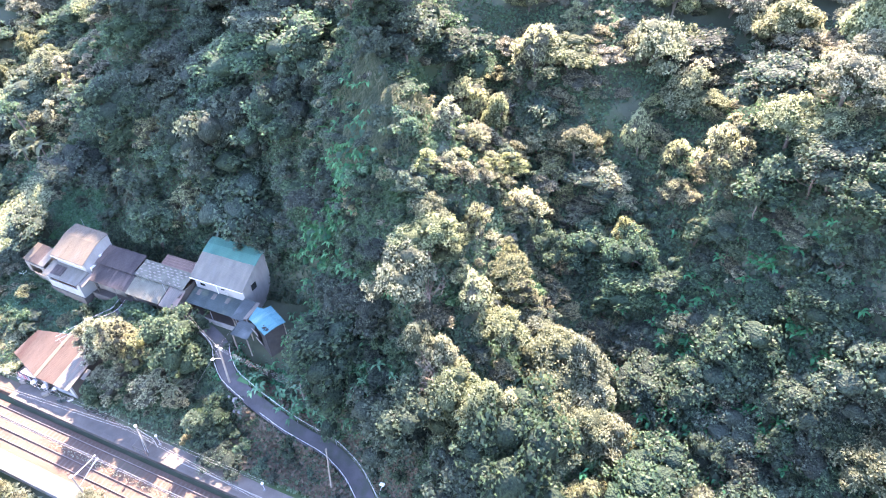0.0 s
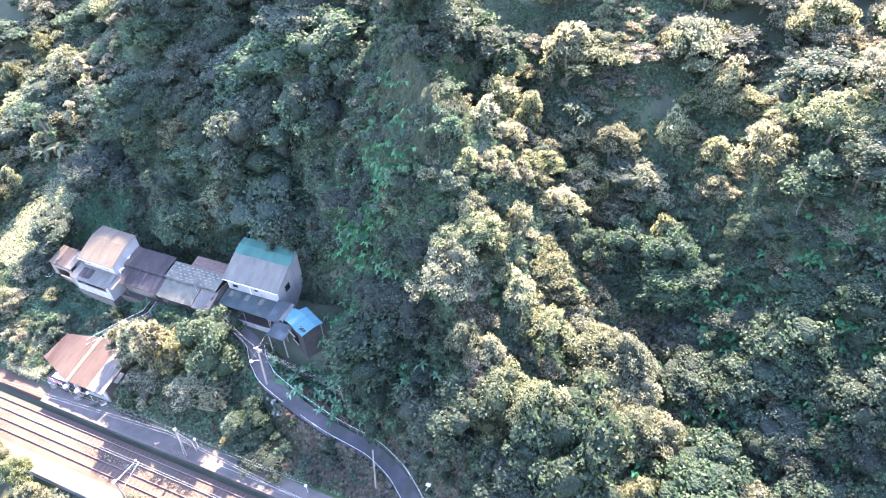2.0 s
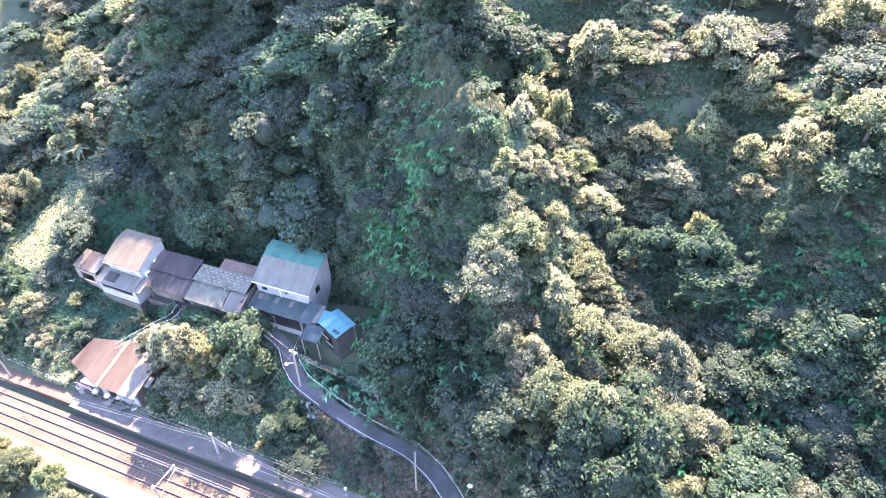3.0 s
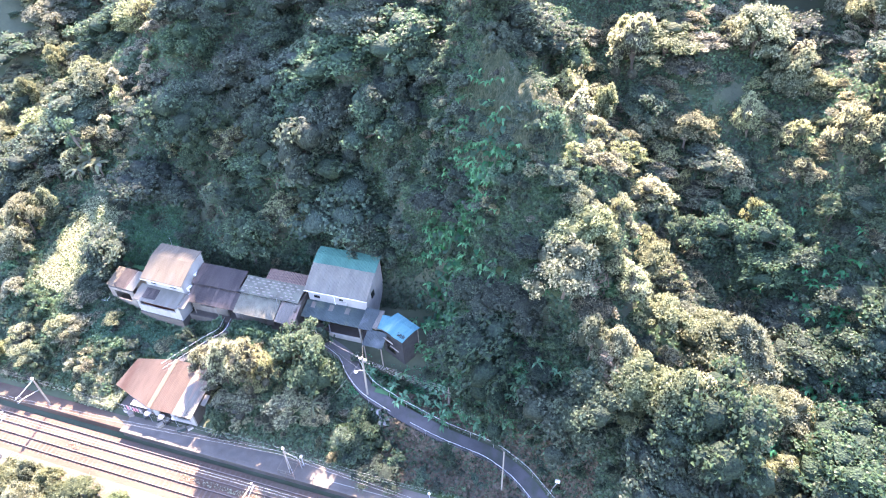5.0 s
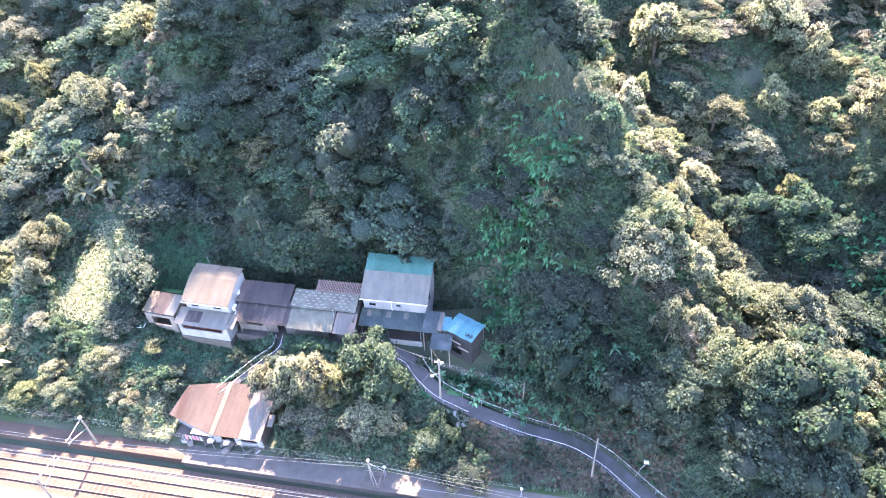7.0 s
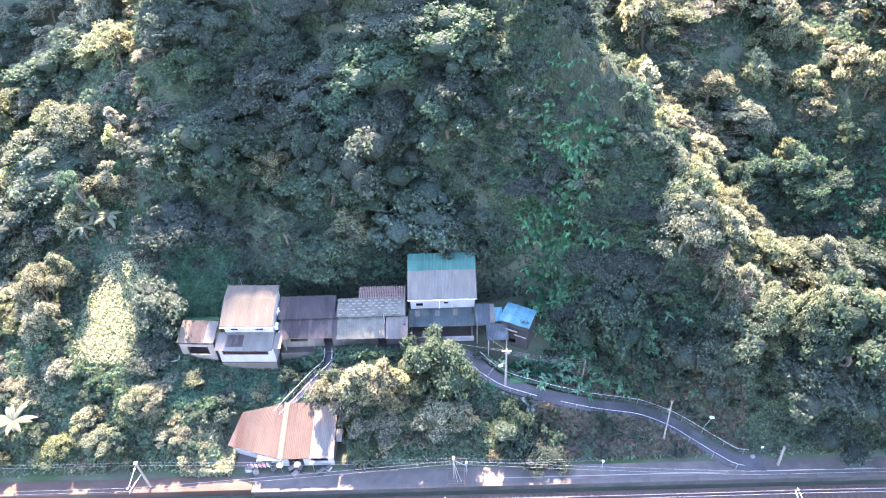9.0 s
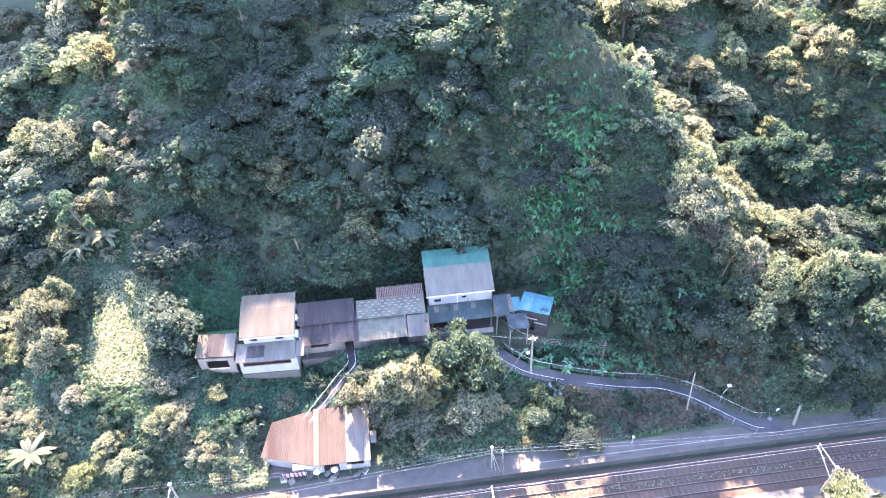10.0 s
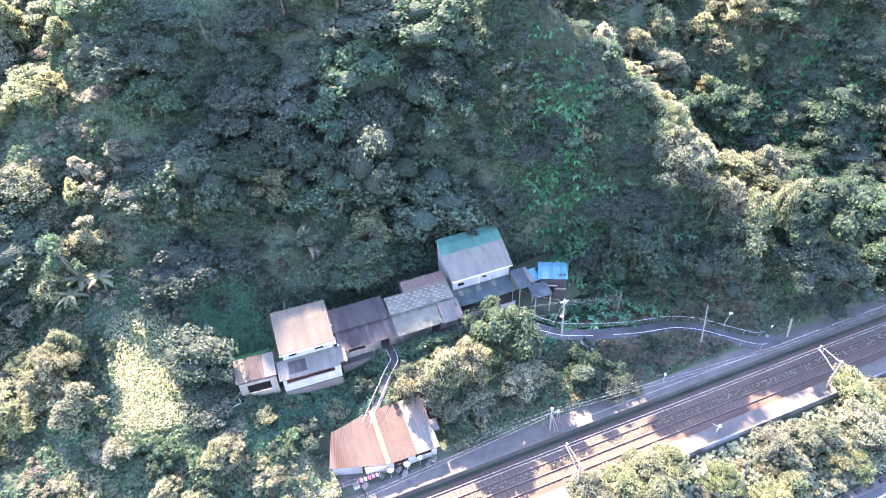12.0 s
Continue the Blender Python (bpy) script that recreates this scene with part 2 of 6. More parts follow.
def tube(bm, points, radii, sides=6):
    """A tapered tube along points."""
    rings = []
    for i, p in enumerate(points):
        p = Vector(p)
        a = Vector(points[max(i - 1, 0)])
        b = Vector(points[min(i + 1, len(points) - 1)])
        d = (b - a).normalized()
        u = d.orthogonal().normalized() if abs(d.z) > 0.9 else d.cross(Vector((0, 0, 1))).normalized()
        w = d.cross(u)
        r = radii[i] if isinstance(radii, (list, tuple)) else radii
        rings.append([bm.verts.new(p + (u * math.cos(2 * math.pi * k / sides) + w * math.sin(2 * math.pi * k / sides)) * r) for k in range(sides)])
    for a, b in zip(rings, rings[1:]):
        for k in range(sides):
            bm.faces.new((a[k], a[(k + 1) % sides], b[(k + 1) % sides], b[k]))
    bm.faces.new(rings[0][::-1])
    bm.faces.new(rings[-1])
    return bm


def slab_grid(bm, place, nu, nv, thick):
    """A closed sheet of nu x nv cells; place(u, v) gives its upper side, u and v from 0 to 1."""
    top = [[bm.verts.new(place(i / nu, j / nv)) for j in range(nv + 1)] for i in range(nu + 1)]
    low = [[bm.verts.new(v.co - Vector((0, 0, thick))) for v in row] for row in top]
    for i in range(nu):
        for j in range(nv):
            bm.faces.new((top[i][j], top[i + 1][j], top[i + 1][j + 1], top[i][j + 1]))
            bm.faces.new((low[i][j + 1], low[i + 1][j + 1], low[i + 1][j], low[i][j]))
    for i in range(nu):
        bm.faces.new((low[i][0], low[i + 1][0], top[i + 1][0], top[i][0]))
        bm.faces.new((top[i][nv], top[i + 1][nv], low[i + 1][nv], low[i][nv]))
    for j in range(nv):
        bm.faces.new((top[0][j], top[0][j + 1], low[0][j + 1], low[0][j]))
        bm.faces.new((low[nu][j], low[nu][j + 1], top[nu][j + 1], top[nu][j]))
    return bm


def sheet_roof(parent, name, x0, x1, profile, mat, width=0.95, rib=0.16, height=0.03, thick=0.03, seed=0, skew=None):
    """Corrugated sheets side by side along x, each a part; profile: (y, z) from the eave up. skew(x, y) moves the plan."""
    rng = random.Random(seed)
    n = max(1, round((x1 - x0) / width))
    step = (x1 - x0) / n
    for s in range(n):
        a, b = x0 + s * step + 0.004, x0 + (s + 1) * step - 0.004
        lift, slip = rng.uniform(0, 0.012), rng.uniform(-0.03, 0.03)
        cols = max(2, 2 * round(step / rib))
        bm = bmesh.new()

        def place(u, v):
            k = v * (len(profile) - 1)
            i = min(int(k), len(profile) - 2)
            f = k - i
            y = profile[i][0] + (profile[i + 1][0] - profile[i][0]) * f
            z = profile[i][1] + (profile[i + 1][1] - profile[i][1]) * f
            x = a + (b - a) * u
            z += lift + (height if round(u * cols) % 2 else 0.0)
            if v == 0:
                y += slip
            if skew:
                x, y, z = skew(x, y, z)
            return Vector((x, y, z))
        slab_grid(bm, place, cols, len(profile) - 1, thick)
        part(name, bm, mat, parent)


def wall_with_openings(bm, x0, x1, y0, y1, z0, z1, openings):
    """A wall along x in one piece, with openings (xa, xb, za, zb) cut through it."""
    xs = sorted({x0, x1, *(o[0] for o in openings), *(o[1] for o in openings)})
    zs = sorted({z0, z1, *(o[2] for o in openings), *(o[3] for o in openings)})

    def solid(i, k):
        if not (0 <= i < len(xs) - 1 and 0 <= k < len(zs) - 1):
            return False
        x, z = (xs[i] + xs[i + 1]) / 2, (zs[k] + zs[k + 1]) / 2
        return not any(a < x < b and c < z < d for a, b, c, d in openings)
    made = {}

    def vert(i, k, y):
        if (i, k, y) not in made:
            made[i, k, y] = bm.verts.new((xs[i], y, zs[k]))
        return made[i, k, y]
    for i in range(len(xs) - 1):
        for k in range(len(zs) - 1):
            if not solid(i, k):
                continue
            for y in (y0, y1):
                bm.faces.new((vert(i, k, y), vert(i + 1, k, y), vert(i + 1, k + 1, y), vert(i, k + 1, y)))
            for di, dk, a, c in ((-1, 0, (i, k), (i, k + 1)), (1, 0, (i + 1, k), (i + 1, k + 1)), (0, -1, (i, k), (i + 1, k)), (0, 1, (i, k + 1), (i + 1, k + 1))):
                if not solid(i + di, k + dk):
                    bm.faces.new((vert(*a, y0), vert(*c, y0), vert(*c, y1), vert(*a, y1)))
    return bm


def window_part(parent, xa, xb, y, za, zb, n=2):
    """A window set in an opening of a wall whose outer face is at y, facing -y."""
    f = 0.05
    fr = boxes((xa, xb, y + 0.03, y + 0.10, za, za + f), (xa, xb, y + 0.03, y + 0.10, zb - f, zb), (xa, xa + f, y + 0.03, y + 0.10, za + f, zb - f), (xb - f, xb, y + 0.03, y + 0.10, za + f, zb - f))
    w = part("window", fr, STEEL, parent)
    step = (xb - xa - 2 * f) / n
    for i in range(n):
        part("pane", boxes((xa + f + i * step + 0.01, xa + f + (i + 1) * step - 0.01, y + 0.055, y + 0.065, za + f, zb - f)), GLASS, w)
    return w


# ---- ground ----
KNOLL_X, KNOLL_STEP, KNOLL_Y, KNOLL_R = -120.0, 13.0, (32.0, 43.0, 54.0, 65.0, 76.0, 88.0), 8.5
KNOLLS = [
    (1.0, -0.8, -2.5, -4.7, -2.8, -8.5),
    (2.7, -4.0, -2.5, -3.4, -4.8, -6.5),
    (-0.2, 0.4, -3.8, 0.3, -2.2, -5.0),
    (1.5, -2.7, -1.3, 0.1, 1.8, 3.6),
    (-0.5, -6.2, 3.6, -4.4, -2.6, 2.2),
    (2.0, 0.7, -5.8, 3.7, 5.8, 3.9),
    (0.9, -11.1, 7.0, -0.2, 1.2, 0.1),
    (-4.0, 5.0, 13.0, -8.1, -4.8, -4.9),
    (4.4, 0.9, -5.3, -2.0, 3.4, -3.1),
    (2.3, -4.9, -2.1, -3.0, -4.3, -4.1),
    (0.8, -0.8, 2.4, 4.6, -0.5, -3.1),
    (1.8, 5.1, 4.7, 3.2, 1.3, -5.3),
]
# the lane: x, y, height of its surface
LANE = [(-16.5, 23.6, 0.92), (-19.4, 23.8, 0.97), (-21.4, 25.3, 1.2), (-25.0, 28.0, 1.9), (-28.4, 29.3, 2.5), (-33.5, 29.6, 3.3), (-38.6, 30.6, 4.0), (-42.8, 31.7, 4.7), (-45.0, 33.3, 5.1), (-46.6, 35.2, 5.4), (-50.0, 36.5, 5.75), (-56.0, 36.9, 5.8)]
# crest of the steep spur, from the hill down to the lane: x, y, height of the ground
CREST = [(-39.5, 70.0, 46.0), (-37.4, 61.0, 38.8), (-35.6, 56.5, 35.0), (-33.0, 54.2, 32.0), (-29.2, 52.6, 28.4), (-27.4, 46.8, 24.6), (-26.0, 42.6, 20.0), (-23.0, 37.2, 13.8), (-17.6, 33.0, 10.2), (-8.5, 30.0, 8.4), (1.0, 31.0, 6.5)]
CREST_STEEP, CREST_EASY = 1.75, 1.1
SPUR_LEFT = [(-86.0, 72.0, 0), (-83.5, 64.0, 0)]
STEPS = [(-67.6, 29.0, 3.6), (-65.6, 31.2, 4.4), (-63.6, 33.4, 5.1), (-62.4, 34.4, 5.5), (-62.6, 36.4, 5.8)]


def smooth(a, b, x):
    t = np.clip((x - a) / (b - a), 0, 1)
    return t * t * (3 - 2 * t)


def along(line, x, y):
    """Distance from a line in plan, and the line's height there."""
    best, height = np.full(np.shape(x), 1e9), np.zeros(np.shape(x))
    for (xa, ya, za), (xb, yb, zb) in zip(line, line[1:]):
        dx, dy = xb - xa, yb - ya
        t = np.clip(((x - xa) * dx + (y - ya) * dy) / (dx * dx + dy * dy), 0, 1)
        d = np.hypot(x - xa - t * dx, y - ya - t * dy)
        height = np.where(d < best, za + t * (zb - za), height)
        best = np.minimum(d, best)
    return best, height


def crest_side(x, y):
    """Positive on the steep side of the spur's crest, which faces the houses and the lane."""
    best, side = np.full(np.shape(x), 1e9), np.ones(np.shape(x))
    for (xa, ya, _), (xb, yb, _) in zip(CREST, CREST[1:]):
        dx, dy = xb - xa, yb - ya
        t = np.clip(((x - xa) * dx + (y - ya) * dy) / (dx * dx + dy * dy), 0, 1)
        d = np.hypot(x - xa - t * dx, y - ya - t * dy)
        side = np.where(d < best, np.sign((x - xa) * dy - (y - ya) * dx), side)
        best = np.minimum(d, best)
    return side


def ground_z(x, y):
    x, y = np.asarray(x, float), np.asarray(y, float)
    up = np.maximum(y - 24.5, 0)
    z = 0.9 + 0.62 * np.minimum(up, 66) + 0.2 * np.maximum(up - 66, 0)
    bumps = np.zeros(np.shape(x))
    for i, row in enumerate(KNOLLS):
        for yk, a in zip(KNOLL_Y, row):
            bumps = bumps + a * np.exp(-((x - KNOLL_X - KNOLL_STEP * i) ** 2 + (y - yk) ** 2) / (2 * KNOLL_R ** 2))
    z = z + bumps * smooth(24.3, 29.0, y)
    # the steep spur beside the houses, and the narrow crest of a smaller one
    d, h = along(CREST, x, y)
    ridge = h - np.where(crest_side(x, y) > 0, CREST_STEEP, CREST_EASY + 1.2 * smooth(56, 62, y)) * np.sqrt(d * d + 0.6)
    z = np.logaddexp(z / 1.2, ridge / 1.2) * 1.2
    d, _ = along(SPUR_LEFT, x, y)
    z = z + 2.6 * np.exp(-(d / 3.0) ** 2)
    # the bank stays low beside the lane
    d, h = along(LANE, x, y)
    cap = h + 0.4 + 1.15 * np.maximum(d - 1.2, 0)
    w = smooth(-38, -34, x) * (1 - smooth(9, 12, d))
    z = np.where(z > cap, z * (1 - w) + cap * w, z)
    # terrace of the houses
    pad = smooth(-83, -80, x) * (1 - smooth(-37.5, -35.5, x)) * smooth(36.0, 37.2, y) * (1 - smooth(42.0, 45.5, y))
    z = z * (1 - pad) + 5.75 * pad
    pad = smooth(-74.5, -73.5, x) * (1 - smooth(-60.5, -59, x)) * smooth(23.8, 24.2, y) * (1 - smooth(28.5, 31, y))
    z = z * (1 - pad) + 0.88 * pad
    for line, half in ((LANE, 1.1), (STEPS, 0.6)):
        d, h = along(line, x, y)
        w = (1 - smooth(half, half + 2.2, d)) * smooth(24.0, 25.0, y)
        z = z * (1 - w) + (h - 0.10) * w
    # the mountain above, out of view; its one high shoulder is shaped to shade the slope
    top = 77 + smooth(-98, -92, x) * (25.5 * (1 - smooth(-60, -52, x)) + 7.5 * (1 - smooth(-75, -70, x)))
    rise = np.clip((y - 92) / 48, 0, 1)
    z = z * (1 - rise) + (top - 0.6 * np.maximum(y - 140, 0)) * rise
    # platform, track bed, far bank and road
    z = np.where(y < 24.0, 0.6, z)
    w = 1 - smooth(22.4, 22.6, y)
    z = z * (1 - w) - 0.32 * w
    z = np.where(y < 14.8, -0.32 - 0.30 * (14.8 - y), z)
    z = np.where(y < 6.0, -2.96, z)
    z = np.where(y < -6.0, -2.96 - 0.25 * np.minimum(-6.0 - y, 24), z)
    return z


def ground_mesh():
    xs = np.concatenate([np.linspace(-2400, -170, 12), np.arange(-165, 75, 1.25), np.linspace(80, 2400, 12)])
    ys = np.concatenate([np.linspace(-2400, -40, 10), np.arange(-36, 5.9, 2.0), [5.95, 6.05], np.arange(7, 14.6, 1.2), [14.75, 14.85, 16, 18, 20, 22.3, 22.7, 23.9, 24.05], np.arange(24.6, 100, 1.1), np.arange(101.5, 150, 1.5), np.linspace(156, 260, 10), np.linspace(300, 2400, 10)])
    gx, gy = np.meshgrid(xs, ys, indexing="ij")
    gz = ground_z(gx, np.minimum(gy, 200))
    inside = (gy > 26) & (gy < 110) & (abs(gx + 45) < 110)
    dl, _ = along(LANE, gx, gy)
    ds, _ = along(STEPS, gx, gy)
    calm = smooth(1.2, 3.0, np.minimum(dl, ds)) * np.where((gx > -81) & (gx < -37) & (gy < 44.5), 0.0, 1.0)
    rough = np.array([[noise.noise((x * 0.33, y * 0.33, 0.5)) * 0.7 if ok else 0.0 for x, y, ok in zip(a, b, c)] for a, b, c in zip(gx, gy, inside)])
    gz = gz + rough * calm * smooth(26, 29, gy)
    # the unseen crest is roughened to give its cast shadow a ragged edge
    ragged = np.array([[noise.noise((x * 0.21, y * 0.21, 2.5)) * 2.4 + noise.noise((x * 0.5, y * 0.5, 4.5)) * 1.4 if ok else 0.0 for x, y, ok in zip(a, b, c)] for a, b, c in zip(gx, gy, (gy > 126) & (gy < 152) & (abs(gx + 60) < 90))])
    gz = gz + ragged
    nx, ny = len(xs), len(ys)
    verts = np.stack([gx.ravel(), gy.ravel(), gz.ravel()], 1)
    i, j = np.meshgrid(np.arange(nx - 1), np.arange(ny - 1), indexing="ij")
    a = (i * ny + j).ravel()
    faces = np.stack([a, a + ny, a + ny + 1, a + 1], 1)
    me = bpy.data.meshes.new("ground")
    me.from_pydata(verts.tolist(), [], faces.tolist())
    me.polygons.foreach_set("use_smooth", [True] * len(me.polygons))
    me.materials.append(SOIL)
    return tagged(new("ground", me), "steep wooded hillside earth with dark leaf litter", "ground", kind="structure")


ground_mesh()


def gz1(x, y):
    return float(ground_z(np.array([x]), np.array([y]))[0])


def draped(name, outline, mat, label, category, lift=0.07, cell=0.6):
    """A patch of another ground cover, laid on the hillside inside a plan outline."""
    xs, ys = [p[0] for p in outline], [p[1] for p in outline]

    def inside(x, y):
        hit = False
        for (xa, ya), (xb, yb) in zip(outline, outline[1:] + outline[:1]):
            if (ya > y) != (yb > y) and x < (xb - xa) * (y - ya) / (yb - ya) + xa:
                hit = not hit
        return hit
    bm = bmesh.new()
    made = {}

    def vert(i, j):
        if (i, j) not in made:
            x = min(xs) + i * cell + 0.35 * cell * noise.noise((i * 0.9, j * 0.9, 3.0))
            y = min(ys) + j * cell + 0.35 * cell * noise.noise((i * 0.9, j * 0.9, 9.0))
            made[i, j] = bm.verts.new((x, y, gz1(x, y) + lift + 0.05 * noise.noise((x, y, 0))))
        return made[i, j]
    for i in range(int((max(xs) - min(xs)) / cell)):
        for j in range(int((max(ys) - min(ys)) / cell)):
            x, y = min(xs) + (i + 0.5) * cell, min(ys) + (j + 0.5) * cell
            w = 1.2 * noise.noise((x * 0.5, y * 0.5, 7.0))
            if inside(x + w, y + w):
                bm.faces.new((vert(i, j), vert(i + 1, j), vert(i + 1, j + 1), vert(i, j + 1)))
    return tagged(part(name, bm, mat, smooth=True), label, category, kind="structure")


draped("ground_clearing", [(-91.0, 35.6), (-85.4, 35.4), (-85.8, 39.5), (-86.4, 43.6), (-87.0, 48.2), (-89.0, 48.2), (-88.6, 44.0), (-91.0, 42.2)], DRY_GRASS, "sunlit clearing of dry yellow grass among trees", "clearing", lift=0.2, cell=0.4)
draped("ground_lawn", [(-82, 41.5), (-75.5, 41.5), (-75, 47), (-79, 49), (-82.5, 47)], LAWN, "dark green grass bank behind the houses", "grass", lift=0.25)
draped("ground_bank", [(-79, 31), (-69, 30.5), (-67, 35.5), (-79, 35.8)], LAWN, "green grass bank below the houses", "grass", lift=0.2)
draped("ground_verge", [(-44, 32.6), (-28, 30.8), (-26, 32.4), (-40, 35.5)], LAWN, "green grass verge beside the lane", "grass", lift=0.2)

# ---- railway ----
def ribbon(line, half, lift, thick, mat, name, label, category):
    """A paved strip along a line in plan, with its own thickness."""
    pts = []
    for (xa, ya, za), (xb, yb, zb) in zip(line, line[1:]):
        for k in range(6):
            f = k / 6
            pts.append(Vector((xa + (xb - xa) * f, ya + (yb - ya) * f, za + (zb - za) * f)))
    pts.append(Vector(line[-1]))
    for _ in range(3):
        pts = [pts[0]] + [(a + b * 2 + c) / 4 for a, b, c in zip(pts, pts[1:], pts[2:])] + [pts[-1]]
    bm = bmesh.new()

    def place(u, v):
        i = min(round(u * (len(pts) - 1)), len(pts) - 1)
        d = (pts[min(i + 1, len(pts) - 1)] - pts[max(i - 1, 0)])
        side = Vector((-d.y, d.x, 0)).normalized()
        return pts[i] + side * half * (2 * v - 1) + Vector((0, 0, lift))
    slab_grid(bm, place, len(pts) - 1, 1, thick)
    ob = part(name, bm, mat)
    tagged(ob, label, category, kind="structure")
    return pts


RAIL_Y = ((20.95, 19.88), (18.77, 17.70))


def railway():
    tagged(part("trackbed", boxes((-300, 200, 16.35, 21.6, -0.7, -0.16)), BALLAST), "rust-brown ballast bed under two tracks", "ballast", kind="structure")
    tagged(part("trackside_gravel", boxes((-300, -69.7, 22.3, 24.2, -0.5, 0.62), bevel=0.05), BALLAST), "brown gravel strip beside the tracks", "gravel", kind="structure")
    sl = None
    for ya, yb in RAIL_Y:
        track = empty("railway_track", -40, (ya + yb) / 2, -0.2, label="rusty rails on concrete sleepers in brown ballast", category="railway track", group="railway tracks")
        mid = (ya + yb) / 2
        for y in (ya, yb):
            bm = boxes((-260, 240, y - mid - 0.035, y - mid + 0.035, 0.165, 0.2))
            bm2 = boxes((-260, 240, y - mid - 0.06, y - mid + 0.06, 0.04, 0.07), (-260, 240, y - mid - 0.012, y - mid + 0.012, 0.07, 0.165))
            r = part("rail", bm2, RAIL_STEEL, track)
            part("rail_head", bm, RAIL_TOP, r, "worn shiny rail head")
        if sl is None:
            bm = boxes((-0.12, 0.12, -1.0, 1.0, -0.12, 0.055), bevel=0.03)
            ob = part("sleeper", bm, SLEEPER, track)
            sl = ob.data
            bpy.data.objects.remove(ob)
        for k in range(150):
            o = new("sleeper", sl)
            o.parent = track
            o.location = (-48 + 0.62 * k + random.uniform(-0.03, 0.03), random.uniform(-0.03, 0.03), random.uniform(-0.012, 0.012))


railway()


def platforms():
    bm = boxes((-69.6, 60, 22.1, 24.15, -0.6, 0.88), bevel=0.02)
    tagged(part("platform", bm, CONCRETE), "long weathered concrete station platform beside the tracks", "platform", kind="structure")
    edge = empty("platform_edge", -69.6, 22.0, 0.9, label="row of concrete coping slabs along the platform edge", category="platform edge", kind="structure")
    me = None
    for k in range(112):
        if me is None:
            ob = part("coping_slab", boxes((0.01, 0.99, -0.12, 0.38, -0.14, 0.012), bevel=0.015), CONCRETE, edge)
            me = ob.data
        else:
            ob = new("coping_slab", me)
            ob.parent = edge
        ob.location = (k * 1.0, random.uniform(-0.008, 0.008), random.uniform(-0.006, 0.006))
    for xa, xb in ((-46, -20.5), (-18.2, -10.5), (-8.5, -5.5), (-3, 30)):
        tagged(part("platform_line", boxes((xa, xb, 22.72, 22.79, 0.86, 0.886)), YELLOW_LINE), "worn pale safety line painted on the platform", "line", kind="structure")
    tagged(part("platform_opposite", boxes((-110, 60, 14.85, 16.55, -0.6, 0.55), bevel=0.03), CONCRETE), "narrow sunlit concrete platform across the tracks", "platform", kind="structure")
    tagged(part("platform_kerb", boxes((-110, 60, 14.72, 14.9, -0.6, 0.68), bevel=0.02), CONCRETE_DARK), "raised concrete back kerb of the far platform", "kerb", kind="structure")
    tagged(part("road", boxes((-300, 200, -2.5, 5.2, -3.2, -2.9)), ASPHALT), "grey asphalt road below the railway bank", "road", kind="structure")
    tagged(part("road_line", boxes((-300, 200, 4.25, 4.4, -2.95, -2.893)), WHITE_PAINT), "white painted edge line on the road", "line", kind="structure")
    tagged(part("pavement", boxes((-300, 200, 5.2, 6.05, -3.2, -2.78), bevel=0.03), CONCRETE), "narrow concrete verge beside the road", "pavement", kind="structure")
    blk = None
    for k in range(22):
        x = -38 + 1.7 * k
        if blk is None:
            blk = part("kerb_block", boxes((-0.35, 0.35, -0.2, 0.2, 0, 0.45), bevel=0.05), DARK)
            tagged(blk, "dark low block standing along the road verge", "kerb block", "road blocks")
            blk.location = (x, 5.6, -2.78)
        else:
            copy_thing(blk, pose(x, 5.6, -2.78))


platforms()

# ---- lane, steps and handrails ----
lane_pts = ribbon(LANE, 0.88, 0.03, 0.25, PATH_TOP, "path_lane", "narrow winding concrete lane with dark stains", "lane")
step_pts = ribbon(STEPS, 0.4, 0.03, 0.25, PATH_TOP, "path_steps", "narrow sloping concrete footpath between the houses", "footpath")


def handrail(pts, side, start, stop, off, group):
    """Painted pipe rail on posts along one side of a path, between two fractions of its length."""
    n = len(pts)
    line = []
    for i in range(int(start * (n - 1)), int(stop * (n - 1)) + 1):
        d = pts[min(i + 1, n - 1)] - pts[max(i - 1, 0)]
        s = Vector((-d.y, d.x, 0)).normalized() * side * off
        line.append(pts[i] + s)
    base = line[0]
    rail = empty("handrail", *base, label="white painted pipe handrail along the lane", category="handrail", group=group)
    up = Vector((0, 0, 0.92))
    part("top_rail", tube(bmesh.new(), [p - base + up for p in line], 0.017, 5), WHITE_PAINT, rail)
    part("middle_rail", tube(bmesh.new(), [p - base + up * 0.5 for p in line], 0.010, 4), POLE_GREY, rail)
    gone = 9.9
    for a, b in zip(line, line[1:]):
        gone += (b - a).length
        if gone > 2.0:
            gone = 0.0
            q = b - base
            part("post", tube(bmesh.new(), [q + Vector((0, 0, -0.25)), q + up], 0.016, 5), STEEL, rail)


handrail(lane_pts, 1, 0.08, 0.53, 0.95, "lane handrails")
handrail(lane_pts, 1, 0.57, 0.98, 0.95, "lane handrails")
handrail(lane_pts, -1, 0.05, 0.79, 0.95, "lane handrails")
handrail(step_pts, 1, 0.0, 0.98, 0.42, "footpath handrails")
handrail(step_pts, -1, 0.0, 0.98, 0.42, "footpath handrails")

# ---- houses ----
BASE = 5.75


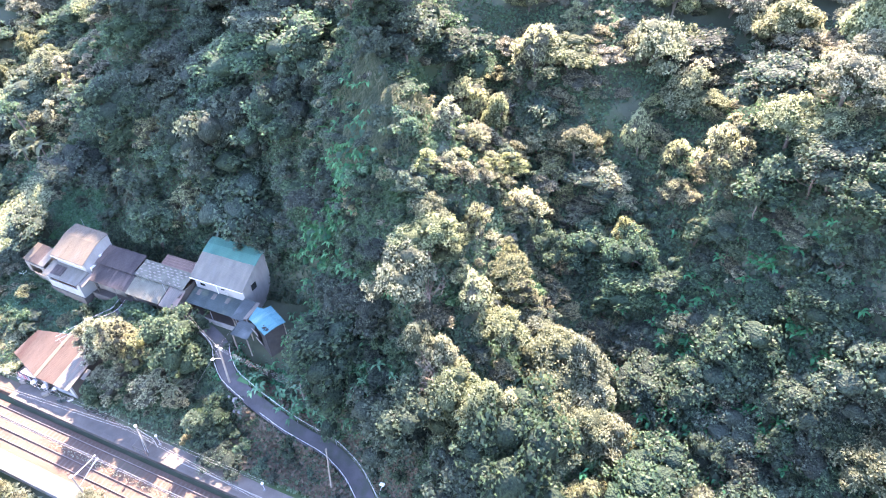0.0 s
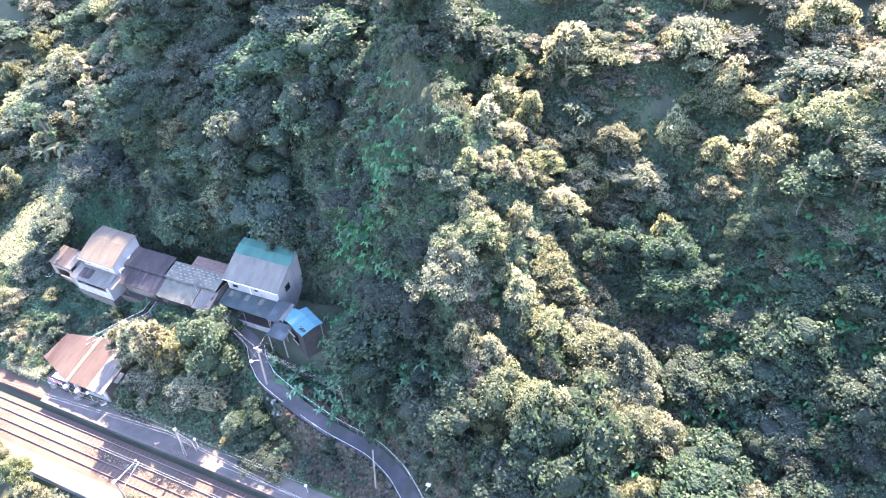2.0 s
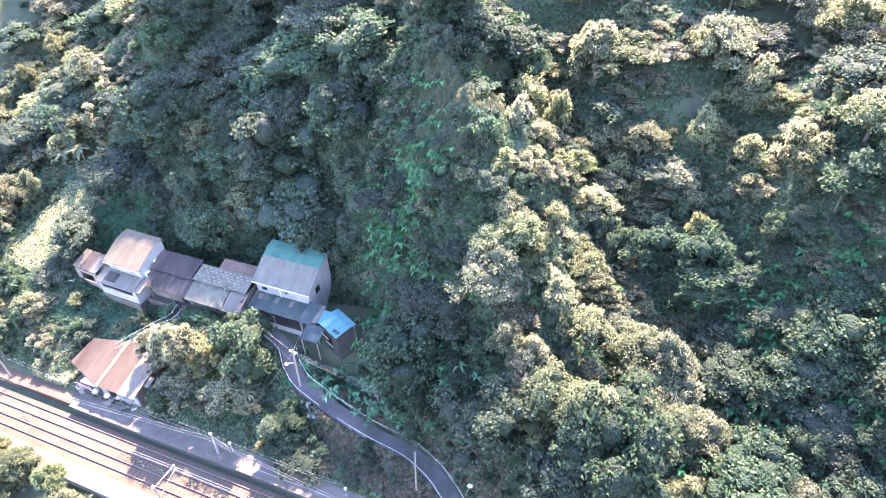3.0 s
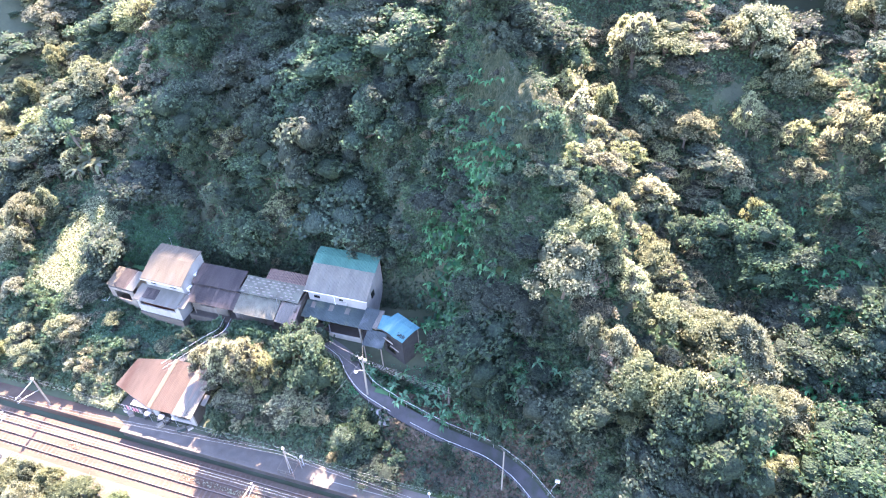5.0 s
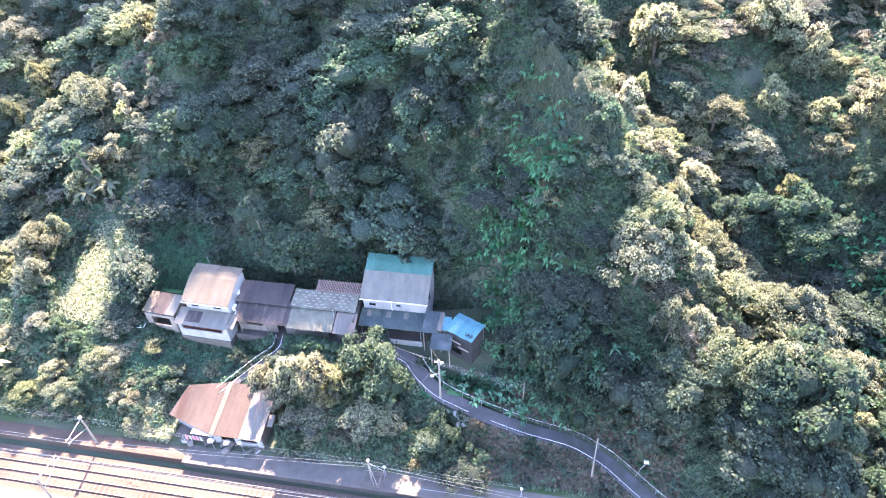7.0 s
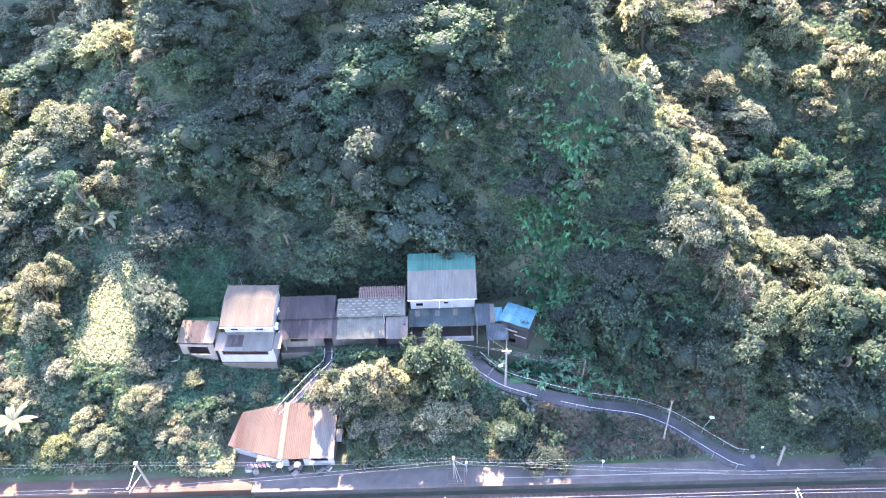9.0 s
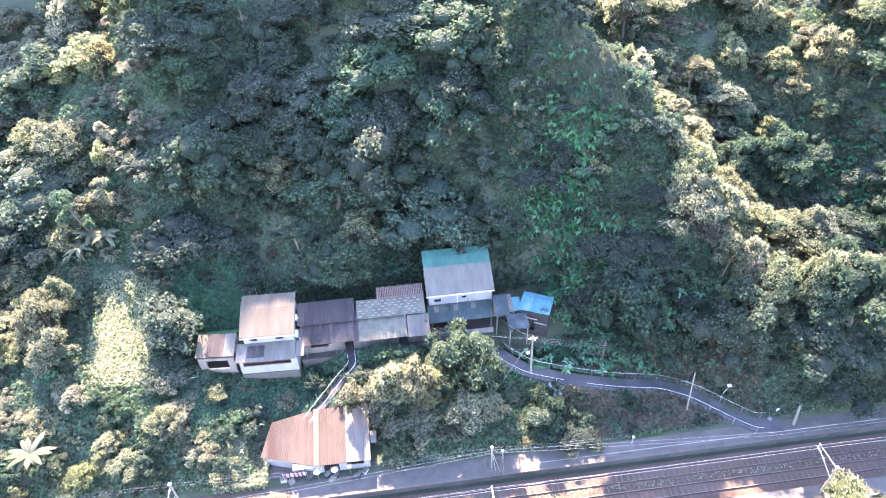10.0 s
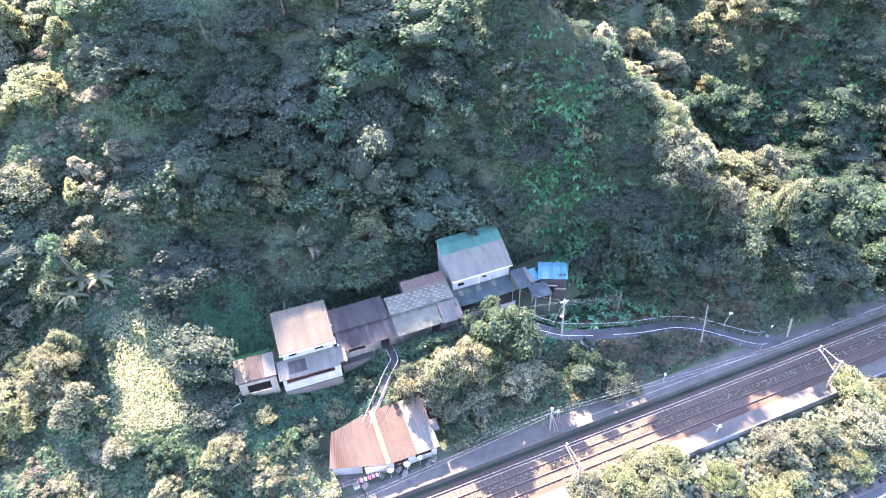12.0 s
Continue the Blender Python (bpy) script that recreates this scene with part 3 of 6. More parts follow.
def side_wall(bm, x0, x1, profile, z0):
    """A gable wall across the house: its top follows profile, (y, z) pairs."""
    for (ya, za), (yb, zb) in zip(profile, profile[1:]):
        v = [bm.verts.new((x, y, z)) for x in (x0, x1) for y, z in ((ya, z0), (yb, z0), (yb, zb), (ya, za))]
        for f in ((0, 1, 2, 3), (7, 6, 5, 4), (0, 4, 5, 1), (3, 2, 6, 7), (0, 3, 7, 4), (1, 5, 6, 2)):
            bm.faces.new([v[i] for i in f])
    return bm


def teal_house():
    h = empty("house", -49.45, 39.9, BASE, label="two-storey white house with a curved teal sheet roof", category="house", group="hillside houses")
    w = 3.7
    prof = [(-0.35, 4.6), (0.8, 5.25), (1.8, 5.8), (2.75, 6.28), (3.9, 6.78), (4.95, 7.0)]
    wins = [(-3.1, -2.2, 3.2, 3.75), (0.1, 0.75, 3.45, 3.85)]
    bm = wall_with_openings(bmesh.new(), -w, w, 0, 0.2, 0, 4.5, wins + [(-1.2, 0.0, 0.0, 2.1)])
    part("front_wall", bm, WHITE_WALL, h)
    inner = [(0.2, 4.5), (0.9, 5.1), (2.1, 5.8), (3.2, 6.35), (4.1, 6.7), (4.7, 6.85)]
    part("side_wall", side_wall(bmesh.new(), -w, -w + 0.2, inner, 0), WHITE_WALL, h)
    right = part("side_wall", side_wall(bmesh.new(), w - 0.2, w, inner, 0), WHITE_WALL, h)
    part("side_window", boxes((w, w + 0.03, 1.4, 2.3, 3.3, 4.2), bevel=0.01), GLASS, h, "dark side window")
    part("back_wall", boxes((-w, w, 4.7, 4.9, 0, 6.8)), WHITE_WALL, h)
    part("floor_slab", boxes((-w, w, 0.2, 4.7, -0.3, 0.0)), CONCRETE, h)
    for xa, xb, za, zb in wins:
        window_part(h, xa, xb, 0, za, zb)
    part("door", boxes((-1.2, 0.0, 0.08, 0.13, 0, 2.1), bevel=0.01), BRICK_RED, h, "dark red wooden door")
    sheet_roof(h, "roof_sheet", -3.95, 3.95, prof[:4], GREY_SHEET, width=1.0, seed=3)
    sheet_roof(h, "ridge_sheet", -3.95, 3.95, prof[3:], TEAL_ROOF, width=1.0, seed=4)
    part("eave_trim", boxes((-3.97, 3.97, -0.4, -0.34, 4.48, 4.6)), WHITE_PAINT, h)
    # porch
    porch = [(-2.3, 2.2), (-1.1, 2.55), (-0.02, 2.85)]
    sheet_roof(h, "porch_sheet", -3.95, 3.6, porch, PORCH_SHEET, width=0.95, seed=5)
    for x in (-3.6, -0.55, 3.3):
        part("porch_post", tube(bmesh.new(), [(x, -2.0, 0), (x, -2.0, 2.25)], 0.05, 6), STEEL, h)
    part("porch_beam", boxes((-3.9, 3.55, -2.08, -1.98, 2.1, 2.19)), WOOD_GREY, h)
    part("porch_wall", boxes((-3.3, 3.6, -0.06, -0.005, 0.02, 1.2)), BRICK_RED, h, "red-brown tiled lower wall")
    part("porch_deck", boxes((-3.8, 3.7, -2.3, 0.0, -0.5, 0.012)), CONCRETE, h)
    part("parapet", boxes((-2.9, 3.5, -2.45, -2.3, -0.6, 0.55), bevel=0.02), WHITE_WALL, h, "low whitewashed parapet wall")
    # thin opaque sheets added for three pale yellowish patches on the porch roof
    for x in (-3.2, -0.9, 1.15):
        part("roof_panel", slab_grid(bmesh.new(), lambda u, v: Vector((x + 0.55 * u, -1.0 + 0.75 * v, 2.63 + 0.21 * v)), 2, 2, 0.02), PALE_SHEET, h, "pale yellowish patch on the porch roof")
    part("meter_box", boxes((0.95, 1.2, -0.12, -0.01, 3.0, 3.4), bevel=0.01), STEEL, h)
    part("downpipe", tube(bmesh.new(), [(-0.35, -0.06, 0.1), (-0.35, -0.06, 4.4)], 0.04, 6), WHITE_PAINT, h)


def white_house():
    h = empty("house", -71.3, 37.0, BASE, rz=-2.0, label="two-storey white house with a beige sheet roof and lower lean-to", category="house", group="hillside houses")
    w = 2.75
    prof = [(-0.4, 4.2), (0.8, 4.75), (2.0, 5.3), (2.6, 5.55), (3.5, 5.7), (4.6, 5.75)]
    wins = [(-2.1, -1.2, 3.1, 3.65), (0.7, 1.7, 3.1, 3.65)]
    part("front_wall", wall_with_openings(bmesh.new(), -w, w, 0, 0.2, 0, 4.15, wins), WHITE_WALL, h)
    inner = [(0.2, 4.3), (0.8, 4.6), (2.0, 5.15), (2.6, 5.4), (3.5, 5.55), (4.4, 5.6)]
    part("side_wall", side_wall(bmesh.new(), -w, -w + 0.2, inner, 0), WHITE_WALL, h)
    part("side_wall", side_wall(bmesh.new(), w - 0.2, w, inner, 0), WHITE_WALL, h)
    part("back_wall", boxes((-w, w, 4.4, 4.55, 0, 5.6)), WHITE_WALL, h)
    part("floor_slab", boxes((-w, w, 0.2, 4.4, -0.3, 0.0)), CONCRETE, h)
    for xa, xb, za, zb in wins:
        window_part(h, xa, xb, 0, za, zb)
    sheet_roof(h, "roof_sheet", -3.0, 3.0, prof[:4], BEIGE_SHEET, width=1.0, seed=6)
    sheet_roof(h, "upper_roof_sheet", -3.0, 3.0, prof[3:], BEIGE_SHEET, width=1.0, seed=7)
    part("eave_trim", boxes((-3.02, 3.02, -0.45, -0.39, 3.98, 4.1)), WHITE_PAINT, h)
    part("air_unit", boxes((w + 0.02, w + 0.4, 0.5, 1.2, 2.6, 3.2), bevel=0.03), WHITE_PAINT, h, "white air-conditioner box")
    part("air_unit", boxes((w + 0.02, w + 0.4, 2.2, 2.9, 3.3, 3.9), bevel=0.03), WHITE_PAINT, h, "white air-conditioner box")
    part("antenna", tube(bmesh.new(), [(-1.3, 4.5, 5.9), (-1.3, 4.5, 7.1)], 0.02, 4), STEEL, h)
    # lean-to in front
    low = [(-2.2, 2.2), (-1.0, 2.55), (-0.02, 2.85)]
    sheet_roof(h, "lean_to_sheet", -3.6, 2.9, low, GREY_SHEET, width=1.05, seed=8)
    sheet_roof(h, "lean_to_patch", -2.4, -0.5, [(-1.75, 2.40), (-0.4, 2.80)], DARK_SHEET, width=0.95, seed=9)
    part("lean_to_wall", wall_with_openings(bmesh.new(), -3.3, 3.0, -1.9, -1.75, 0.0, 2.15, [(-2.9, 2.3, 1.15, 1.85)]), WHITE_WALL, h)
    part("lean_to_inside", boxes((-3.0, 2.6, -1.3, -1.25, 0.0, 2.2)), BRICK_RED, h)
    part("lean_to_side", boxes((2.85, 3.0, -1.75, 0.0, 0.0, 2.3)), WHITE_WALL, h)
    part("lean_to_base", boxes((-3.3, 3.0, -2.05, 0.0, -2.2, 0.0)), CONCRETE, h)
    part("side_sheet", slab_grid(bmesh.new(), lambda u, v: Vector((2.92 + 0.9 * u, -1.9 + 1.9 * v, 2.25 + 0.5 * v)), 6, 2, 0.03), PALE_SHEET, h)
    for x in (-3.0, -1.0, 1.0, 2.8):
        part("stilt", boxes((x - 0.1, x + 0.1, -1.95, -1.75, -2.6, -0.2)), CONCRETE, h)
    part("basin", boxes((3.2, 3.75, 0.0, 0.5, 2.5, 2.75), bevel=0.08), WHITE_PAINT, h)


def left_shed():
    h = empty("shed", -77.0, 36.9, BASE, rz=-4, label="low shed with a mixed grey and rusty sheet roof", category="shed", group="hillside sheds")
    prof = [(-1.2, 2.75), (0.1, 3.15), (1.5, 3.5)]
    sheet_roof(h, "roof_sheet", -2.2, -1.1, prof, BEIGE_SHEET, seed=11)
    sheet_roof(h, "roof_sheet", -1.1, 0.8, prof, DARK_SHEET, seed=12)
    sheet_roof(h, "roof_sheet", 0.8, 2.0, prof, GREY_SHEET, seed=13)
    part("front_wall", wall_with_openings(bmesh.new(), -2.0, 1.9, -1.2, -1.05, -0.6, 2.5, [(-1.2, 1.2, 0.8, 2.1)]), WOOD_GREY, h)
    part("side_wall", side_wall(bmesh.new(), -2.0, -1.85, [(-1.05, 2.5), (1.3, 3.25)], 0), WOOD_GREY, h)
    part("back_wall", boxes((-2.0, 1.9, 1.3, 1.45, 0, 3.2)), WOOD_GREY, h)
    part("floor_slab", boxes((-2.0, 1.9, -1.2, 1.3, -0.9, 0.01)), CONCRETE, h)


def row_roofs():
    """The long low building between the two houses, under dark and patched sheets."""
    h = empty("terrace_house", -61.0, 38.0, BASE, label="long low house under dark and moss-patched sheet roofs", category="house", group="hillside houses")
    up_d, low_d = [(0.15, 3.55), (1.6, 3.95), (3.1, 4.25)], [(-2.1, 2.4), (-0.9, 2.85), (0.35, 3.35)]
    sheet_roof(h, "dark_roof_sheet", -7.2, -0.75, up_d, DARK_SHEET, width=1.05, seed=21)
    sheet_roof(h, "dark_roof_sheet", -6.9, -0.4, [(-1.9, 2.45), (-0.8, 2.9), (0.35, 3.35)], DARK_SHEET, width=1.05, seed=22)
    part("gutter", boxes((-0.74, -0.5, 0.15, 3.1, 3.4, 3.62)), DARK, h)
    sheet_roof(h, "moss_roof_sheet", -0.5, 7.3, [(0.2, 3.55), (1.4, 3.9), (2.6, 4.15)], PATCH_SHEET, width=0.75, rib=0.25, seed=23)
    sheet_roof(h, "front_roof_sheet", -0.4, 5.0, low_d, PATCH_SHEET, width=0.8, rib=0.25, seed=24)
    sheet_roof(h, "pale_roof_sheet", 5.1, 7.6, [(-2.2, 2.38), (-0.9, 2.84), (0.3, 3.32)], PALE_SHEET, width=0.85, rib=0.25, seed=25)
    # rows of timber battens that hold the moss-grey sheets down
    rng = random.Random(5)
    plate = None
    for k in range(60):
        row, col = divmod(k, 10)
        x, v = -0.15 + col * 0.75 + 0.37 * (row % 2) + rng.uniform(-0.08, 0.08), 0.10 + row * 0.15 + rng.uniform(-0.02, 0.02)
        if x > 7.0 or rng.random() < 0.15:
            continue
        y, z = 0.2 + 2.4 * v, 3.55 + 0.62 * v + 0.05
        if plate is None:
            o = part("roof_plate", boxes((-0.19, 0.19, -0.07, 0.07, 0, 0.05)), WOOD_GREY, h)
            plate = o.data
        else:
            o = new("roof_plate", plate)
            o.parent = h
        o.location, o.rotation_euler = (x, y, z), (0.25, 0, rng.uniform(-0.15, 0.15))
    # rows of old clay tiles behind
    tile = None
    for i in range(27):
        for j in range(4):
            x, y = 2.0 + i * 0.2, 2.75 + j * 0.36
            if tile is None:
                o = part("roof_tile", tube(bmesh.new(), [(0, -0.2, 0), (0, 0.2, 0.05)], 0.075, 6), TILE_OLD, h)
                tile = o.data
            else:
                o = new("roof_tile", tile)
                o.parent = h
            o.location = (x, y, 4.18 + 0.10 * j + rng.uniform(-0.01, 0.01))
    part("tile_bed", boxes((1.8, 7.4, 2.6, 4.2, 3.6, 4.12)), DARK, h)
    part("front_wall", wall_with_openings(bmesh.new(), -7.0, 7.3, -0.9, -0.72, 0, 2.75, [(-6.0, -4.0, 0.9, 2.0), (-2.2, -1.2, 0, 2.1), (0.5, 2.5, 0.9, 2.0), (4.0, 5.0, 0, 2.1)]), WOOD_GREY, h)
    part("back_wall", boxes((-7.0, 7.3, 2.9, 3.1, 0, 3.55)), CONCRETE, h)
    part("end_wall", boxes((-7.0, -6.8, -0.72, 2.9, 0, 3.2)), CONCRETE, h)
    part("end_wall", boxes((7.1, 7.3, -0.72, 2.9, 0, 3.2)), CONCRETE, h)
    part("forecourt", boxes((-7.1, 7.6, -1.75, 2.9, -0.7, 0.01)), CONCRETE, h)
    part("retaining_wall", boxes((-7.1, 1.0, -2.0, -1.75, -1.6, 0.25), bevel=0.02), CONCRETE, h)
    for x in (-6.5, -3.2, 0.2, 3.6, 7.0):
        part("post", boxes((x - 0.05, x + 0.05, -1.5, -1.4, 0, 2.55)), WOOD_GREY, h)
    part("vent_pipe", tube(bmesh.new(), [(4.95, -0.4, 2.9), (4.95, -0.4, 4.3)], 0.035, 5), STEEL, h)


def blue_sheds():
    h = empty("shed", -40.9, 37.75, BASE, rz=-26.0, label="small shed with a faded light-blue sheet roof", category="shed", group="hillside sheds")
    sheet_roof(h, "roof_sheet", -1.8, 1.75, [(-1.4, 3.42), (-0.4, 3.66), (0.5, 3.74), (1.4, 3.6)], BLUE_SHEET, width=0.8, seed=31)
    # near-black walls: the dark under the roof is put into their colour
    part("front_wall", wall_with_openings(bmesh.new(), -1.6, 1.6, -1.25, -1.15, -0.4, 3.3, [(-1.2, 0.2, 0.2, 2.2)]), DARK, h, "board wall coloured near-black for the dark under the roof")
    # black sheet behind the opening, coloured as the shade indoors
    part("inside", boxes((-1.4, 1.4, -0.6, -0.55, 0.0, 3.2)), DARK, h)
    part("back_wall", boxes((-1.6, 1.6, 1.1, 1.2, 0, 3.5)), WOOD_GREY, h)
    part("side_wall", side_wall(bmesh.new(), 1.5, 1.6, [(-1.15, 3.3), (1.1, 3.5)], -0.4), DARK, h)
    part("side_wall", side_wall(bmesh.new(), -1.6, -1.5, [(-1.15, 3.3), (1.1, 3.5)], -0.4), DARK, h)
    part("plank", boxes((-1.3, 0.5, -1.75, -1.66, 2.55, 2.7), bevel=0.01), WOOD_GREY, h)
    part("plank", boxes((0.2, 1.6, -1.9, -1.82, 2.2, 2.32), bevel=0.01), WOOD_GREY, h)
    rng = random.Random(8)
    for k in range(9):
        # flaked-off paint along the lower corner
        x, y = 0.5 + 0.12 * k + rng.uniform(-0.03, 0.03), -1.15 + rng.uniform(0.0, 0.35)
        part("bare_patch", boxes((x, x + 0.05, y, y + rng.uniform(0.2, 0.5), 3.56, 3.6 + 0.1 * (y + 1.4))), DARK_SHEET, h, "dark flaked strip of the sheet")
    s = empty("lean_to", -43.9, 38.6, BASE, label="dark slate-grey sheet lean-to between house and shed", category="lean-to", group="hillside sheds")
    sheet_roof(s, "roof_sheet", -1.85, -0.15, [(-1.6, 2.85), (-0.2, 3.15), (1.2, 3.45)], SLATE_SHEET, width=0.85, seed=32)
    sheet_roof(s, "pale_sheet", -0.2, 0.35, [(-1.35, 3.1), (1.3, 3.3)], PALE_SHEET, width=0.55, seed=33)
    sheet_roof(s, "blue_strip", 0.35, 1.25, [(-1.2, 3.0), (0.7, 3.3)], BLUE_SHEET, width=0.8, seed=35)
    sheet_roof(s, "lower_sheet", -0.7, 1.7, [(-3.4, 2.35), (-1.4, 2.8)], SLATE_SHEET, width=0.9, seed=34)
    for x, y, z in ((-1.7, -1.45, 2.82), (0.2, -1.25, 3.05), (1.5, -3.25, 2.33), (-0.5, -3.25, 2.33), (-1.7, 1.1, 3.38), (0.2, 1.1, 3.22)):
        part("post", boxes((x - 0.05, x + 0.05, y - 0.05, y + 0.05, -0.6, z)), WOOD_GREY, s)
    part("back_wall", boxes((-1.75, 0.3, 1.15, 1.25, 0, 3.2)), WOOD_GREY, s)


def red_house():
    """The rusty-roofed house beside the platform; its plan is askew at the far end."""
    h = empty("house", -66.5, 27.0, 0.88, label="low house beside the platform with a rusty sheet roof", category="house", group="platform houses")

    def skew(x, y, z):
        # the left half swings back towards the hill
        f = max(0.0, min(1.0, (-0.3 - x) / 5.6))
        t = (y + 2.6) / 6.2
        return x + f * 1.2 * t, y + f * (1.75 * (1 - t) - 1.1 * t), z
    prof = [(-2.7, 2.1), (-0.6, 2.55), (1.5, 3.0), (3.4, 3.35)]
    sheet_roof(h, "rusty_sheet", -6.0, -0.4, prof, RUST_SHEET, width=0.9, rib=0.2, seed=41, skew=skew)
    sheet_roof(h, "ridge_strip", -0.45, 0.1, [(p[0] + 0.05, p[1] + 0.06) for p in prof], BEIGE_SHEET, width=0.55, rib=0.27, seed=42)
    sheet_roof(h, "rusty_sheet", 0.05, 2.9, prof, RUST_SHEET, width=0.9, rib=0.2, seed=43)
    sheet_roof(h, "pale_sheet", 2.9, 5.4, [(p[0], p[1] + 0.01) for p in prof], PALE_SHEET, width=0.85, rib=0.2, seed=44)
    sheet_roof(h, "patch_sheet", 5.45, 6.1, [(-0.9, 2.3), (0.4, 2.6)], PALE_SHEET, width=0.65, rib=0.2, seed=45)
    part("front_wall", wall_with_openings(bmesh.new(), -0.4, 5.2, -2.2, -2.02, 0, 2.1, [(0.4, 2.0, 0, 2.0), (2.8, 4.6, 0.6, 1.9)]), WHITE_WALL, h)
    bm = wall_with_openings(bmesh.new(), -5.6, 0.0, -0.1, 0.08, 0, 2.15, [(-2.6, -1.4, 0, 2.0)])
    bmesh.ops.rotate(bm, cent=(0, 0, 0), matrix=Matrix.Rotation(radians(-17), 3, "Z"), verts=bm.verts)
    bmesh.ops.translate(bm, vec=(-0.3, -2.0, 0), verts=bm.verts)
    part("front_wall", bm, WHITE_WALL, h, "stained pale wall under the slanting eave")
    part("back_wall", boxes((-4.6, 5.2, 2.3, 2.5, 0, 3.0)), CONCRETE, h)
    part("side_wall", side_wall(bmesh.new(), 5.05, 5.2, [(-2.0, 2.15), (2.3, 3.05)], 0), CONCRETE, h)
    # near-black sheet behind door and window puts the interior's shade into colour
    part("inner_wall", boxes((-0.4, 5.0, -1.2, -1.1, 0, 2.2)), DARK, h)
    part("floor_slab", boxes((-5.4, 5.2, -2.2, 2.3, -0.3, 0.012)), CONCRETE, h)
    part("awning", boxes((-2.6, 0.0, -2.75, -2.05, 1.95, 2.0)), TARP_WHITE, h, "white strip awning")


for make in (teal_house, white_house, left_shed, row_roofs, blue_sheds, red_house):
    make()

# ---- plants ----
def leaf_mesh(name, centres, normals, sizes, mat, seed, fold=0.35, ratio=0.65, core=None):
    """Many folded leaves as one mesh: each a pointed blade of one face. core: vertices and triangles of the inner mass."""
    rng = np.random.default_rng(seed)
    n = len(centres)
    a = rng.normal(size=(n, 3))
    nn = normals / np.linalg.norm(normals, axis=1, keepdims=True)
    u = np.cross(nn, a)
    u /= np.linalg.norm(u, axis=1, keepdims=True) + 1e-9
    w = np.cross(nn, u)
    s = sizes[:, None] * 0.5
    tip, tail = centres + u * s, centres - u * s
    left = tail + w * s * ratio + nn * s * fold
    right = tail - w * s * ratio - nn * s * fold
    v = np.stack([tip, left, right], 1).reshape(-1, 3)
    f = np.arange(n * 3).reshape(-1, 3)
    if core is not None:
        f = np.concatenate([f, core[1] + len(v)])
        v = np.concatenate([v, core[0]])
    me = bpy.data.meshes.new(name)
    me.vertices.add(len(v))
    me.vertices.foreach_set("co", v.ravel())
    me.loops.add(len(f) * 3)
    me.loops.foreach_set("vertex_index", f.ravel().astype(np.int32))
    me.polygons.add(len(f))
    me.polygons.foreach_set("loop_start", np.arange(len(f)) * 3)
    me.update(calc_edges=True)
    me.materials.append(mat)
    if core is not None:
        # the inner mass takes the leaf colour darkened to stand for shade
        me.materials.append(INNER_SHADE[mat])
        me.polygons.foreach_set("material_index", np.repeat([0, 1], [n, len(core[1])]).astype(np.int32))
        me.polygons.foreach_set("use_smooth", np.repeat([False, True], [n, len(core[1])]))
    return me


def inner_mass(cs, rs, boughs, seed, shrink=0.55):
    """The dense inside of a crown: a rough body under the leaves of each lobe and each bough."""
    rng = np.random.default_rng(seed)
    verts, tris, at = [], [], 0
    for detail, middles, radii in ((1, cs, rs * shrink), (2, boughs[:, :3], boughs[:, 3] * 0.66)):
        bm = bmesh.new()
        bmesh.ops.create_icosphere(bm, subdivisions=detail, radius=1.0)
        tri, d = np.array([[x.index for x in f.verts] for f in bm.faces]), np.array([x.co[:] for x in bm.verts])
        bm.free()
        for c, r in zip(middles, radii):
            verts.append(c + d * r * rng.uniform(0.8, 1.2, (len(d), 1)) * np.array([1, 1, 0.85]))
            tris.append(tri + at)
            at += len(d)
    return np.concatenate(verts), np.concatenate(tris)


def clumpy(seed, radius, height, clumps, leaves, size, flat=1.0, up=0.5, spread=1.0, lobe=0.32):
    """Leaf places of a crown: a few uneven boughs, lobes over each bough, leaves over each lobe. The base is at z 0."""
    rng = np.random.default_rng(seed)
    n = max(4, clumps // 7)
    boughs = []
    for i in range(n):
        f = (i + 0.5) / n
        ang = i * 2.399963 + rng.uniform(-0.6, 0.6)
        rad = radius * 0.72 * math.sqrt(f) * rng.uniform(0.7, 1.2) * spread
        boughs.append((rad * math.cos(ang), rad * math.sin(ang), height * ((1 - f) * 0.8 + rng.uniform(-0.15, 0.15) - 0.08), radius * lobe * 1.45 * rng.uniform(0.75, 1.2)))
    boughs = np.array(boughs)
    own = rng.choice(n, clumps, p=boughs[:, 3] ** 2 / np.sum(boughs[:, 3] ** 2))
    d = rng.normal(size=(clumps, 3))
    d[:, 2] = np.abs(d[:, 2]) * 1.0 - 0.35
    d /= np.linalg.norm(d, axis=1, keepdims=True)
    cs = boughs[own, :3] + d * boughs[own, 3:] * rng.uniform(0.75, 1.1, (clumps, 1)) * np.array([1, 1, 0.85 * flat])
    rs = boughs[own, 3] * rng.uniform(0.3, 0.56, clumps)
    pick = rng.choice(clumps, leaves, p=rs ** 2 / np.sum(rs ** 2))
    d = rng.normal(size=(leaves, 3))
    d[:, 2] = np.abs(d[:, 2]) * 1.0 - 0.35
    d /= np.linalg.norm(d, axis=1, keepdims=True)
    r = rs[pick] * (0.5 + 0.75 * np.sqrt(rng.uniform(0, 1, leaves)))
    pos = cs[pick] + d * r[:, None] * np.array([1, 1, 0.85 * flat])
    nor = d * 0.8 + rng.normal(size=(leaves, 3)) * 0.7 + np.array([0, 0, up])
    return pos, nor, rng.uniform(0.6, 1.3, leaves) * size, cs, rs, boughs


